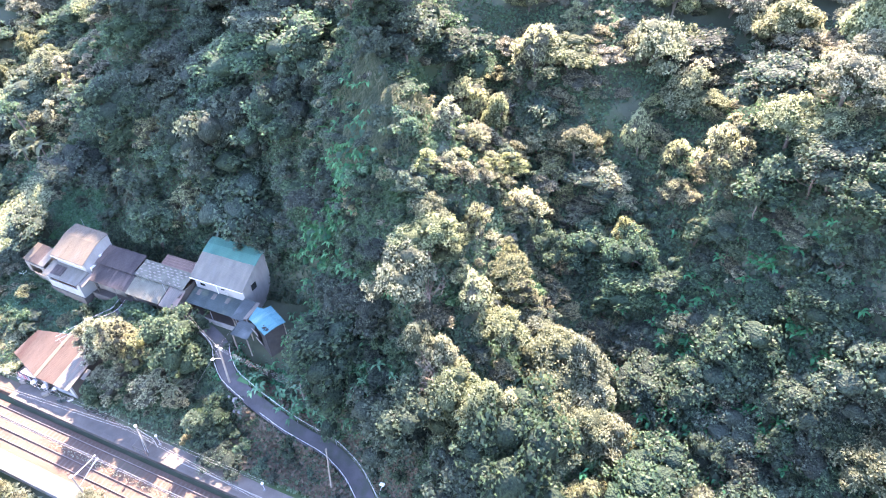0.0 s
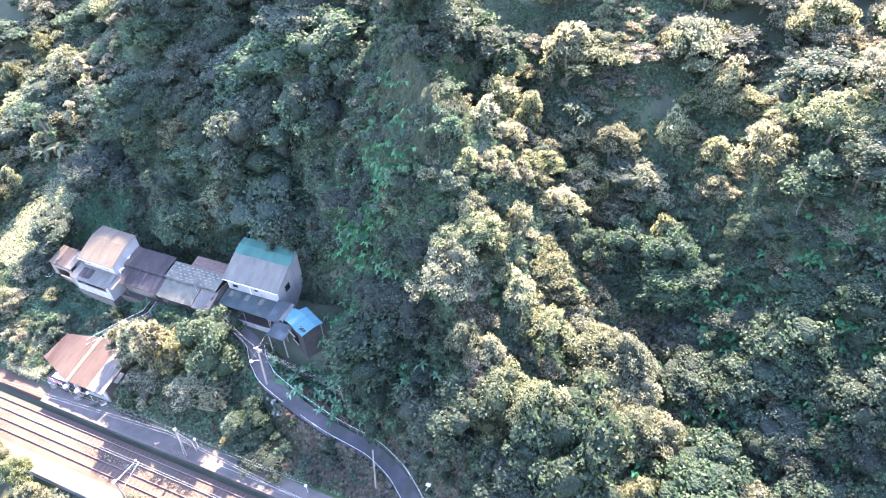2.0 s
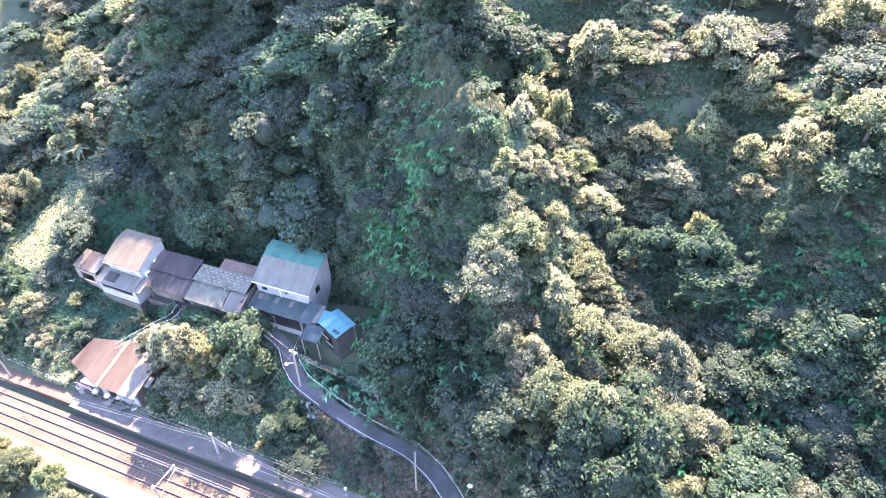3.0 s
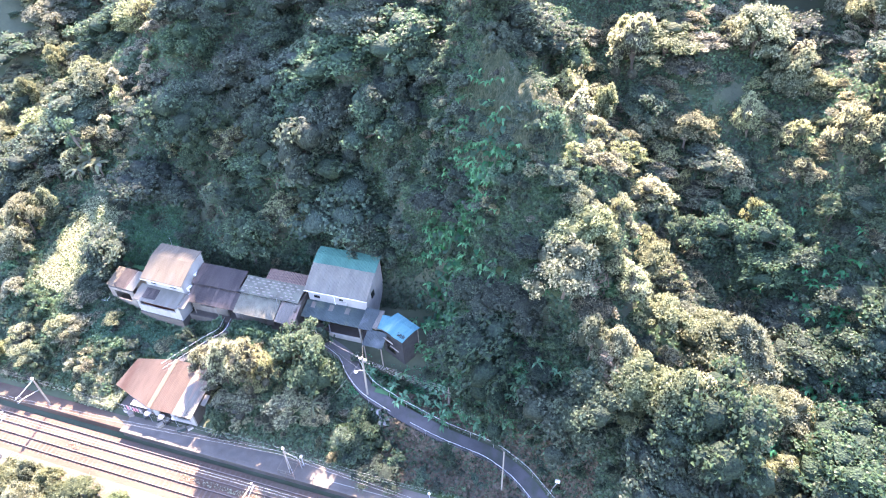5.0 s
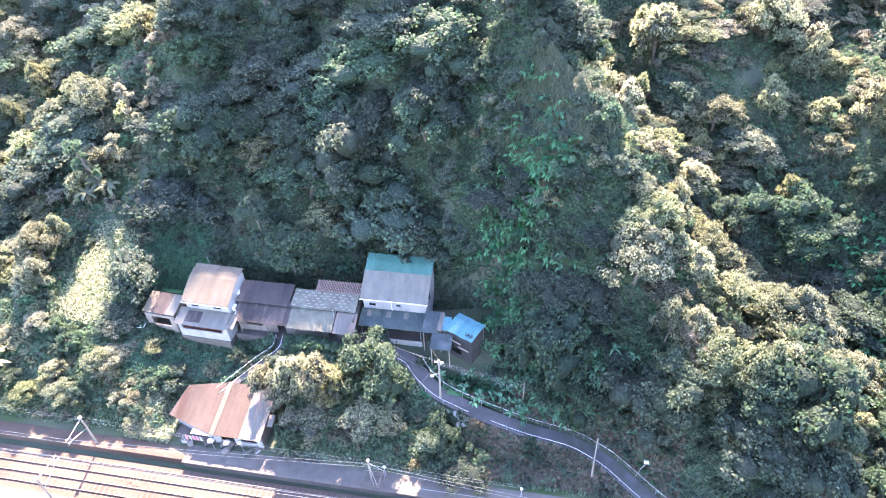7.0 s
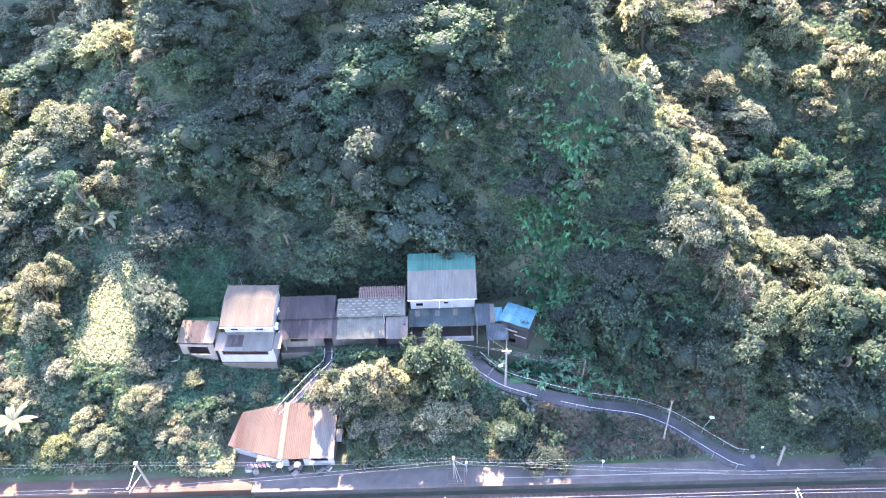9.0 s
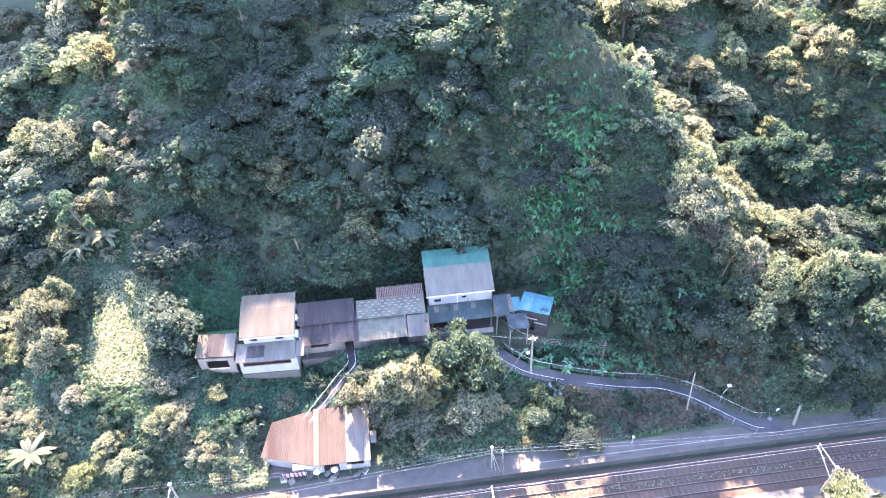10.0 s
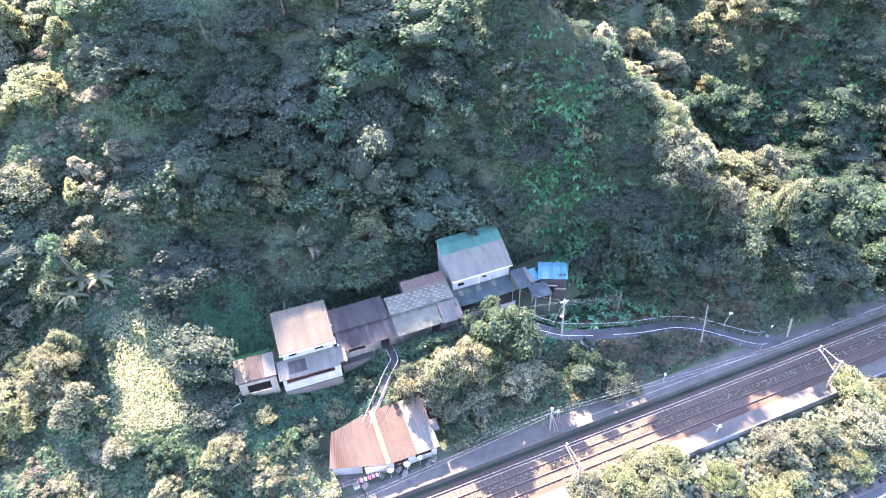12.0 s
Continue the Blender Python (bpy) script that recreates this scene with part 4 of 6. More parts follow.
def plant(name, seed, mat, radius, height, stem, clumps, leaves, size, label, category, group, flat=1.0, up=0.5, spread=1.0, ratio=0.85, lean=0.3, lobe=0.28):
    """A tree or shrub: trunk with limbs, and a crown of leaves in lobes. Its foot is at the origin."""
    rng = random.Random(seed)
    pos, nor, sz, cs, rs, boughs = clumpy(seed, radius, height, clumps, leaves, size, flat, up, spread, lobe)
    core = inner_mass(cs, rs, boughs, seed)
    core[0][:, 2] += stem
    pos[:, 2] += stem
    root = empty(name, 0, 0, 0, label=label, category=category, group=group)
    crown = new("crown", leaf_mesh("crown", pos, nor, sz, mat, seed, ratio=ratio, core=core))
    crown.parent = root
    bm = bmesh.new()
    top = Vector((rng.uniform(-lean, lean), rng.uniform(-lean, lean), stem + height * 0.35))
    bend = Vector((rng.uniform(-lean, lean), rng.uniform(-lean, lean), stem * 0.5))
    r0 = 0.05 + 0.045 * radius
    tube(bm, [(0, 0, -1.2), (bend.x * 0.4, bend.y * 0.4, stem * 0.25), bend, top], [r0 * 1.3, r0, r0 * 0.8, r0 * 0.45], 6)
    stem_verts = list(bm.verts)
    for c in boughs[:6, :3]:
        bm.verts.ensure_lookup_table()
        first = len(bm.verts)
        end = Vector(c) + Vector((0, 0, stem))
        mid = (bend + end) / 2 + Vector((0, 0, 0.15 * height))
        tube(bm, [tuple(bend.lerp(top, rng.uniform(0, 0.6))), tuple(mid), tuple(end)], [r0 * 0.5, r0 * 0.3, r0 * 0.12], 4)
        bm.verts.ensure_lookup_table()
        limb = bm.verts[first]
        near = min(stem_verts, key=lambda v: (v.co - limb.co).length)
        bmesh.ops.weld_verts(bm, targetmap={limb: near})
    part("trunk", bm, BARK, root)
    return root


def bare_tree(seed, height, label):
    rng = random.Random(seed)
    root = empty("bare_tree", 0, 0, 0, label=label, category="tree", group="bare trees")
    bm, fine = bmesh.new(), bmesh.new()
    tube(bm, [(0, 0, -1), (0.1, 0.1, height * 0.35), (0.0, 0.25, height * 0.6)], [0.12, 0.09, 0.05], 5)
    for k in range(16):
        a, z = rng.uniform(0, 6.28), height * rng.uniform(0.25, 0.6)
        d = Vector((math.cos(a), math.sin(a), rng.uniform(0.5, 1.3)))
        p = Vector((0.05, 0.1, z))
        q = p + d * height * 0.22
        e = q + (d + Vector((0, 0, 0.5))) * height * 0.13
        tube(bm, [tuple(p), tuple(q), tuple(e)], [0.045, 0.03, 0.012], 4)
        for _ in range(7):
            s = p.lerp(e, rng.uniform(0.4, 1.0))
            t = s + Vector((rng.uniform(-1, 1), rng.uniform(-1, 1), rng.uniform(0.1, 1.0))) * height * 0.12
            tube(fine, [tuple(s), tuple(t)], [0.018, 0.008], 3)
    part("trunk", bm, TWIG, root)
    tagged(part("spray", fine, TWIG, root), kind="stuff")
    return root


GREEN_LABEL = "dense dark green broadleaf tree on the wooded slope"
GREY_LABEL = "grey-green leafy tree with pale glossy foliage on the slope"
KINDS = {
    "dark": [plant("broadleaf_tree", 100 + i, LEAF_DARK, 2.4 + 0.35 * (i % 3), 3.0 + 0.5 * (i % 2), 1.9 + 0.4 * (i % 3), 46 + 4 * i, 2500, 0.21, GREEN_LABEL, "tree", "hillside trees") for i in range(5)],
    "fig": [plant("fig_tree", 150 + i, LEAF_DARK, 2.6 + 0.4 * i, 2.7, 1.9, 50 + 4 * i, 2600, 0.21, "wide dark green fig tree with a lumpy crown", "tree", "hillside trees", flat=0.8, spread=1.1) for i in range(4)],
    "grey": [plant(("laurel_tree", "alder_tree")[i % 2], 200 + i, LEAF_GREY, 2.3 + 0.3 * (i % 3), 3.2 + 0.5 * (i % 2), 2.1 + 0.5 * (i % 2), 52 + 5 * i, 4000, 0.17, GREY_LABEL, "tree", "hillside trees", spread=1.1) for i in range(5)],
    "yellow": [plant("acacia_tree", 300 + i, LEAF_YELLOW, 2.5 + 0.2 * i, 2.8, 2.3, 56 + 3 * i, 4300, 0.165, "yellow-green feathery tree with flat leafy tiers", "tree", "ridge trees", flat=0.85, up=0.6) for i in range(4)],
    "bamboo": [plant("bamboo_clump", 400 + i, LEAF_BAMBOO, 2.2 + 0.3 * i, 4.0, 1.6, 90, 4300, 0.23, "pale feathery bamboo clump with drooping sprays", "bamboo", "bamboo clumps", up=0.2, ratio=0.3, lobe=0.22) for i in range(4)],
    "shrub": [plant(("shrub", "bush", "thicket", "undershrub")[i % 4], 500 + i, (LEAF_DARK, LEAF_GREEN, LEAF_GREY, LEAF_DARK)[i % 4], 1.3 + 0.15 * i, 1.3, 0.3, 20 + i, 900, 0.21, "leafy green shrub filling the undergrowth", "shrub", "shrubs", spread=1.1) for i in range(4)],
    "slim": [plant("slender_tree", 600 + i, LEAF_DARK, 1.3 + 0.2 * i, 3.8, 2.4, 32, 2000, 0.21, "tall slender leafy tree rising above its neighbours", "tree", "hillside trees", spread=0.9, lobe=0.36) for i in range(3)],
    "column": [plant("slender_tree", 650 + i, LEAF_GREY, 1.4 + 0.2 * i, 5.4, 2.8, 44, 2600, 0.20, "tall pale slender tree standing in the sun", "tree", "hillside trees", spread=0.9, lobe=0.36) for i in range(2)],
}
BARE = [bare_tree(701, 5.5, "leafless tree with fine pinkish-brown twigs"), bare_tree(702, 4.5, "leafless tree with fine pinkish-brown twigs")]
used = set()


def plant_at(source, x, y, scale, turn, sink=0.15, stretch=1.0):
    m = pose(x, y, gz1(x, y) - sink, 0, 0, turn) @ Matrix.Rotation(radians(random.uniform(-9, 9)), 4, "X") @ Matrix.Diagonal((scale * random.uniform(0.85, 1.2), scale * random.uniform(0.85, 1.2), scale * stretch, 1))
    if source.name in used:
        return copy_thing(source, m)
    used.add(source.name)
    source.matrix_basis = m
    return source


PLAN_X, PLAN_Y, PLAN_CELL = -132.0, 4.0, 0.4
PLAN = np.meshgrid(np.arange(PLAN_X, 28, PLAN_CELL), np.arange(PLAN_Y, 96, PLAN_CELL), indexing="ij")
PLAN_LANE, PLAN_STEPS, PLAN_CREST, PLAN_SIDE = along(LANE, *PLAN)[0], along(STEPS, *PLAN)[0], along(CREST, *PLAN)[0], crest_side(*PLAN)


def at_plan(table, x, y):
    return table[int((x - PLAN_X) / PLAN_CELL + 0.5), int((y - PLAN_Y) / PLAN_CELL + 0.5)]


def spur_face(x, y):
    """True on the steep face of the spur, where only creepers, grass and low bushes hold."""
    return 41 < y < 59 and at_plan(PLAN_CREST, x, y) < (8.0 if at_plan(PLAN_SIDE, x, y) > 0 else 1.8)


def free(x, y, r):
    """True where a plant of that spread touches no building, track, path or clearing."""
    if y - r * 0.6 < 24.2 and y > 13.4:
        return False
    if -79.8 - r < x < -37.6 + r and 34.6 - r * 0.7 < y < 44.9 + r * 0.95:
        return False
    if -73.5 - r < x < -60.3 + r and 23 < y < 29.5 + r * 0.7:
        return False
    if at_plan(PLAN_LANE, x, y) < 1.1 + r * (1.0 if r > 1.2 else 0.75) or at_plan(PLAN_STEPS, x, y) < 0.6 + r * 0.7:
        return False
    if -91.0 - 0.8 * r < x < -84.8 + 0.8 * r and 34.6 - 0.6 * r < y < 47.0 + 0.8 * r:
        return False
    if -91.5 < x < -85 and 46 < y < 54 and r > 1.3:
        return False
    if -83 < x < -74.5 and 40 < y < 48.5 and r > 0.75:
        return False
    if spur_face(x, y) and r > (1.25 if at_plan(PLAN_CREST, x, y) < 5 else 1.8):
        return False
    if -93 < x < -82 and 46 < y < 56 and r > 1.75:
        return False
    if -35.5 < x < -13.0 and y < 29.8 and r > 0.9:
        return False
    if -79 < x < -68 and 30.8 < y < 36.5 and r > 0.7:
        return False
    return True


PLACED = []


def settle(kind, x, y, scale, stretch=1.0, sink=0.15, top=None):
    """Plants one tree; top: the height above sea level that its crown reaches, in place of the stretch."""
    src = random.choice(KINDS[kind])
    PLACED.append((x, y, 2.3 * scale))
    if top is not None:
        crown = next(c for c in src.children if c.name.startswith("crown"))
        high = max(v.co.z for v in crown.data.vertices)
        stretch = min(max((top - gz1(x, y)) / (high * scale), 0.6), 2.0)
    return plant_at(src, x, y, scale, random.uniform(0, 360), sink, stretch)


# single trees that stand out
for kind, x, y, s, st in (
    ("bamboo", -57.0, 29.8, 1.0, 1.3), ("bamboo", -58.8, 29.0, 0.85, 1.1), ("bamboo", -55.4, 29.0, 0.9, 1.15), ("bamboo", -59.6, 30.2, 0.9, 0.85), ("bamboo", -54.2, 30.0, 1.0, 0.85), ("bamboo", -55.6, 27.4, 0.8, 0.7), ("bamboo", -58.4, 26.9, 0.6, 0.7), ("bamboo", -62.9, 30.6, 0.75, 0.85),
    ("bamboo", -50.3, 27.8, 0.95, 0.8), ("grey", -47.6, 27.8, 0.7, 0.7), ("grey", -51.6, 26.6, 0.6, 0.6), ("grey", -45.2, 27.4, 0.55, 0.55), ("bamboo", -52.3, 29.2, 0.8, 0.75), ("bamboo", -57.4, 31.2, 0.7, 0.8), ("bamboo", -55.9, 32.2, 0.5, 0.7), ("bamboo", -60.6, 28.4, 0.65, 0.7),
    ("grey", -77.5, 33.4, 0.62, 0.6), ("grey", -82.3, 34.6, 0.7, 0.65), ("grey", -70.3, 32.4, 0.72, 0.7), ("grey", -76.4, 30.0, 0.6, 0.6), ("grey", -79.0, 29.0, 0.7, 0.6), ("grey", -66.2, 34.0, 0.45, 0.5), ("grey", -84.0, 41.2, 0.42, 0.5), ("grey", -84.6, 46.4, 0.5, 0.6),
    ("grey", -37.3, 26.0, 0.62, 0.55), ("grey", -40.8, 25.9, 0.5, 0.5), ("grey", -35.3, 26.6, 0.5, 0.45), 
    ("dark", -43.4, 46.2, 0.8, 0.8), ("grey", -40.4, 55.0, 0.75, 1.1), ("grey", -50.6, 58.6, 0.7, 1.25),
    ("grey", -53.2, 62.0, 0.9, 1.4), ("column", -89.0, 59.4, 0.95, 1.0), ("column", -90.6, 55.4, 0.85, 0.9), ("column", -86.2, 61.0, 0.8, 0.85), ("slim", -92.6, 52.5, 1.2, 1.3), ("grey", -85.4, 65.8, 1.3, 1.2),
    ("grey", -3.4, 66.5, 0.75, 1.25), ("grey", -0.2, 60.3, 0.8, 1.3), ("bamboo", -1.6, 61.2, 0.7, 1.2), ("grey", 3.6, 57.0, 1.1, 1.1), ("grey", -4.1, 58.6, 0.7, 1.2), ("bamboo", -5.2, 57.0, 0.7, 1.1), ("yellow", 7.0, 61.5, 1.1, 1.0), ("yellow", 10.5, 63.5, 1.05, 1.0), ("grey", 1.8, 66.5, 0.8, 1.2),
    ("grey", -80.0, 33.8, 0.6, 0.6), ("dark", -37.2, 35.6, 0.65, 0.6), ("dark", -40.0, 34.8, 0.45, 0.5), ("dark", -35.0, 37.6, 0.9, 0.9), ("dark", -45.4, 35.2, 0.4, 0.5),
):
    settle(kind, x, y, s, st)

for x, y, s in ((-79.4, 35.3, 1.0), (-77.6, 35.2, 0.95), (-76.2, 35.2, 1.0), (-74.4, 34.4, 0.7), (-72.4, 34.3, 0.6), (-66.6, 34.9, 0.5), (-59.6, 34.9, 0.55), (-81.2, 36.4, 0.6)):
    plant_at(KINDS["shrub"][int(-x) % 4], x, y, s, 40 * x, stretch=0.9)

# crowns that stand out in the sun on the spur's far side and in the ravine: kind, x, y, height of the top, size
for kind, x, y, z, s in (
    ("grey", -15.9, 60.6, 24.6, 0.9), ("bamboo", -13.6, 60.4, 24.4, 0.8), ("bamboo", -17.0, 55.9, 22.6, 0.95), ("grey", -19.8, 57.6, 24.4, 0.8), ("bamboo", -19.6, 48.8, 24.6, 0.9),
    ("bamboo", -16.6, 50.4, 22.0, 0.95), ("grey", -11.6, 48.6, 17.6, 0.85), ("bamboo", -14.4, 46.2, 18.4, 0.9), ("grey", -11.4, 53.6, 19.6, 0.65), ("yellow", -13.9, 41.0, 17.6, 1.0),
    ("bamboo", -22.4, 51.6, 25.6, 0.75), ("grey", -23.6, 55.6, 25.6, 0.7), ("grey", -8.4, 45.4, 16.4, 0.8), ("yellow", -5.6, 42.0, 16.4, 0.9),
):
    settle(kind, x, y, s, top=z)
for kind, x, y, z, s in (
    ("yellow", -20.4, 36.0, 16.6, 0.95), ("yellow", -17.0, 32.4, 14.4, 0.9), ("grey", -12.8, 38.0, 17.2, 0.95), ("yellow", -8.0, 32.4, 14.6, 1.05), ("grey", -9.8, 28.2, 12.4, 0.75),
    ("grey", -1.0, 39.6, 13.2, 0.9), ("yellow", -4.0, 36.0, 14.0, 1.0), ("grey", 6.9, 41.6, 16.4, 0.8), ("grey", 4.6, 53.2, 23.6, 0.8), ("grey", 8.0, 55.4, 27.8, 1.0),
    ("dark", -63.4, 44.9, 15.4, 1.25), ("grey", -60.2, 44.8, 14.0, 0.75), ("bamboo", -58.9, 51.4, 25.4, 0.95), ("grey", -57.5, 52.3, 24.4, 0.65),
    ("grey", -97.6, 58.6, 22.2, 1.0), ("grey", -96.4, 65.2, 26.6, 1.0), ("grey", -99.2, 51.4, 16.6, 1.0), ("yellow", -95.6, 41.6, 14.8, 1.1), ("grey", -91.6, 52.2, 18.4, 0.7),
):
    settle(kind, x, y, s, top=z)

# the sunny flank behind the spur's crest; its crowded trees carry sunlight in pale leaf colours
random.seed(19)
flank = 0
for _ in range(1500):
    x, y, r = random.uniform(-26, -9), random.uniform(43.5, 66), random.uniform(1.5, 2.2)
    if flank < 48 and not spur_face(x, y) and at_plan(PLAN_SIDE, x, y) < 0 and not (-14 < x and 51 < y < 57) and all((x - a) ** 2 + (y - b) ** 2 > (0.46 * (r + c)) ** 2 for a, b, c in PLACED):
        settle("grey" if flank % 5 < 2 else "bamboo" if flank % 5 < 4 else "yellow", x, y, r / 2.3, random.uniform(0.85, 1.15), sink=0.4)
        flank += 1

# the wood, tree by tree
random.seed(11)
tries = 0
while tries < 30000 and len(PLACED) < 990:
    tries += 1
    x, y = random.uniform(-128, 20), random.uniform(24.5, 89)
    if x < -106 - (y - 30) * 0.42 or (-84 < x < -28 and y > 75) or (x > 3 and y > 82):
        continue
    near_front = y < 31
    steep = spur_face(x, y)
    hollow = 1 - 0.35 * (y - 38) < x < 17 and 34 < y < 58 or -14 < x <= -8 and 50 < y < 57
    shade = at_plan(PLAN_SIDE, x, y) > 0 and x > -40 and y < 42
    big = random.uniform(0.75, 1.4) * (0.62 if near_front and x < -36 else 1.0) * (0.45 if steep else 0.72 if hollow else 1.0)
    r = 2.4 * big
    if not free(x, y, r) or any((x - a) ** 2 + (y - b) ** 2 < ((0.47 if y > 43 and -92 < x < -26 else 0.45 if x < -84 or x > -30 else 0.5) * (r + c)) ** 2 for a, b, c in PLACED):
        continue
    # kinds put light into leaf colour: dark on shaded ground, pale on sunlit
    roll = random.random()
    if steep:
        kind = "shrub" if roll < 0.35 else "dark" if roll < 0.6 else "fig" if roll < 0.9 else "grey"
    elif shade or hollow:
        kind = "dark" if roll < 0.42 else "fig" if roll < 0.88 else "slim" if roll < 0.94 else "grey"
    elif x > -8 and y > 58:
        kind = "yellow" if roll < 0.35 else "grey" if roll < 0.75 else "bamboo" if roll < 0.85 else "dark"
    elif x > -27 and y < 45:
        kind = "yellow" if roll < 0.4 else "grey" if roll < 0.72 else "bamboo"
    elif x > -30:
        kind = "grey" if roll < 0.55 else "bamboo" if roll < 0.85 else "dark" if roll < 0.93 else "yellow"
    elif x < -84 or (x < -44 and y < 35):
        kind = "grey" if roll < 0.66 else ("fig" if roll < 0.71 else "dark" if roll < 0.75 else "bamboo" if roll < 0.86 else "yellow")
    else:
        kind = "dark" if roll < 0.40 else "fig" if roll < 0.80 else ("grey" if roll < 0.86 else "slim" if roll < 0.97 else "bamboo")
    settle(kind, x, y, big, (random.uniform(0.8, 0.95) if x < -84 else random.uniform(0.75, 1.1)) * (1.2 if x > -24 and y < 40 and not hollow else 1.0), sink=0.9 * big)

# the top of the slope above the ravine
random.seed(23)
upper = 0
for _ in range(900):
    x, y, r = random.uniform(2, 26), random.uniform(74, 93), random.uniform(1.9, 2.8)
    if upper < 24 and all((x - a) ** 2 + (y - b) ** 2 > (0.5 * (r + c)) ** 2 for a, b, c in PLACED):
        settle(("yellow", "grey", "dark")[upper % 3], x, y, r / 2.3, random.uniform(0.8, 1.0), sink=0.5)
        upper += 1

# shrubs between
spots = []
tries = 0
while tries < 14000 and len(spots) < 420:
    tries += 1
    x, y = random.uniform(-112, 14), random.uniform(24.6, 66)
    s = random.uniform(0.55, 1.15)
    if not free(x, y, 1.1 * s) or any((x - a) ** 2 + (y - b) ** 2 < 1.9 for a, b in spots) or any((x - a) ** 2 + (y - b) ** 2 < (0.5 * c) ** 2 for a, b, c in PLACED):
        continue
    spots.append((x, y))
    plant_at(KINDS["shrub"][(0, 1, 3, 0, 3, 2)[len(spots) % 6]], x, y, s * 1.15, random.uniform(0, 360), stretch=1.3)

# low dense growth on the shaded slope beside the lane
tries, low = 0, []
while tries < 6000 and len(low) < 150:
    tries += 1
    x, y = random.uniform(-37, 14), random.uniform(24.8, 39)
    s = random.uniform(0.5, 0.95)
    if not free(x, y, 0.8 * s) or any((x - a) ** 2 + (y - b) ** 2 < 1.6 for a, b in low):
        continue
    low.append((x, y))
    plant_at(KINDS["shrub"][(0, 1, 3)[len(low) % 3]], x, y, s, random.uniform(0, 360))

tries, low = 0, []
while tries < 12000 and len(low) < 450:
    tries += 1
    x, y = random.uniform(-43, -24), random.uniform(41, 59)
    if len(low) > 200:
        x, y = random.uniform(-14, 15), random.uniform(34, 68)
    elif not spur_face(x, y):
        continue
    s = random.uniform(0.45, 0.95)
    if not free(x, y, 0.8 * s) or any((x - a) ** 2 + (y - b) ** 2 < 1.3 for a, b in low):
        continue
    low.append((x, y))
    plant_at(KINDS["shrub"][(0, 3, 1, 2)[len(low) % 4]], x, y, s, random.uniform(0, 360), stretch=0.8)

# the bank between railway and road
random.seed(5)
bank = []
tries = 0
while tries < 5000 and len(bank) < 92:
    tries += 1
    x = random.uniform(-80, 14)
    y = random.uniform(7.2, 14.4 if x < -37 or x > -19 else 12.6)
    s = random.uniform(0.6, 1.0)
    if any((x - a) ** 2 + (y - b) ** 2 < 5.2 for a, b in bank):
        continue
    bank.append((x, y))
    plant_at(random.choice(KINDS[random.choice(("yellow", "bamboo", "grey", "grey", "yellow"))]), x, y, s, random.uniform(0, 360), stretch=0.85)

for x, y, s, k in ((-17.6, 34.0, 1.0, 0), (-21.5, 40.5, 1.0, 1), (9.6, 56.5, 0.8, 0), (-38.5, 60.5, 0.9, 1)):
    plant_at(BARE[k], x, y, s, random.uniform(0, 360))


def scatter_leaves(name, count, region, size, mat, label, category, seed, lift=0.25, ratio=0.8, up=1.0):
    """Low cover over a stretch of the hillside, as one mass of leaves."""
    rng = np.random.default_rng(seed)
    x = rng.uniform(region[0], region[1], count * 2)
    y = rng.uniform(region[2], region[3], count * 2)
    d, _ = along(LANE, x, y)
    e, _ = along(STEPS, x, y)
    ok = (d > 1.25) & (e > 0.75) & ~((x > -80) & (x < -37.5) & (y > 35.3) & (y < 44.9)) & ~((x > -73.2) & (x < -60) & (y < 30.6)) & ~((x > -91) & (x < -84.5) & (y > 35) & (y < 49)) & ~((x > -82.5) & (x < -75) & (y > 41) & (y < 48.5)) & ~((x > -78.5) & (x < -68) & (y > 31) & (y < 35.5))
    x, y = x[ok][:count], y[ok][:count]
    n = len(x)
    lump = np.array([noise.noise((a * 0.6, b * 0.6, 1.7)) for a, b in zip(x, y)])
    keep = lump > -0.55
    x, y, lump, n = x[keep], y[keep], lump[keep], int(keep.sum())
    z = ground_z(x, y) + lift * (0.5 + rng.uniform(0, 1, n)) + np.maximum(lump, 0) * 0.9
    nor = rng.normal(size=(n, 3)) * 0.6 + np.array([0, -0.4, up])
    me = leaf_mesh(name, np.stack([x, y, z], 1), nor, rng.uniform(0.6, 1.3, n) * size, mat, seed, ratio=ratio)
    return tagged(new(name, me), label, category, kind="stuff")


scatter_leaves("undergrowth", 170000, (-118, 20, 25, 84), 0.38, LEAF_DARK, "dense dark green undergrowth covering the slope", "undergrowth", 21)
scatter_leaves("creepers", 36000, (-60, 14, 25, 60), 0.32, LEAF_GREEN, "bright green creepers and ferns on the slope", "creepers", 22, lift=0.35)
scatter_leaves("face_creepers", 30000, (-44, -25, 40, 60), 0.3, LEAF_GREEN, "green creepers draped over the steep spur", "creepers", 26, lift=0.5)
scatter_leaves("bank_weeds", 34000, (-110, 25, 24.25, 37), 0.3, LEAF_GREEN, "green weeds on the bank above the platform", "weeds", 23, lift=0.3)
scatter_leaves("dry_scrub", 9000, (-40, -18, 24.6, 34), 0.4, LEAF_DRY, "brown dry scrub on the bank above the platform", "scrub", 24, lift=0.4)
scatter_leaves("bank_scrub", 16000, (-80, 15, 6.2, 14.2), 0.45, LEAF_YELLOW, "yellow-green scrub on the bank below the railway", "scrub", 25, lift=0.5)
for lst in KINDS.values():
    for ob in lst:
        if ob.name not in used:
            ob.matrix_basis = pose(20, 90, gz1(20, 90))


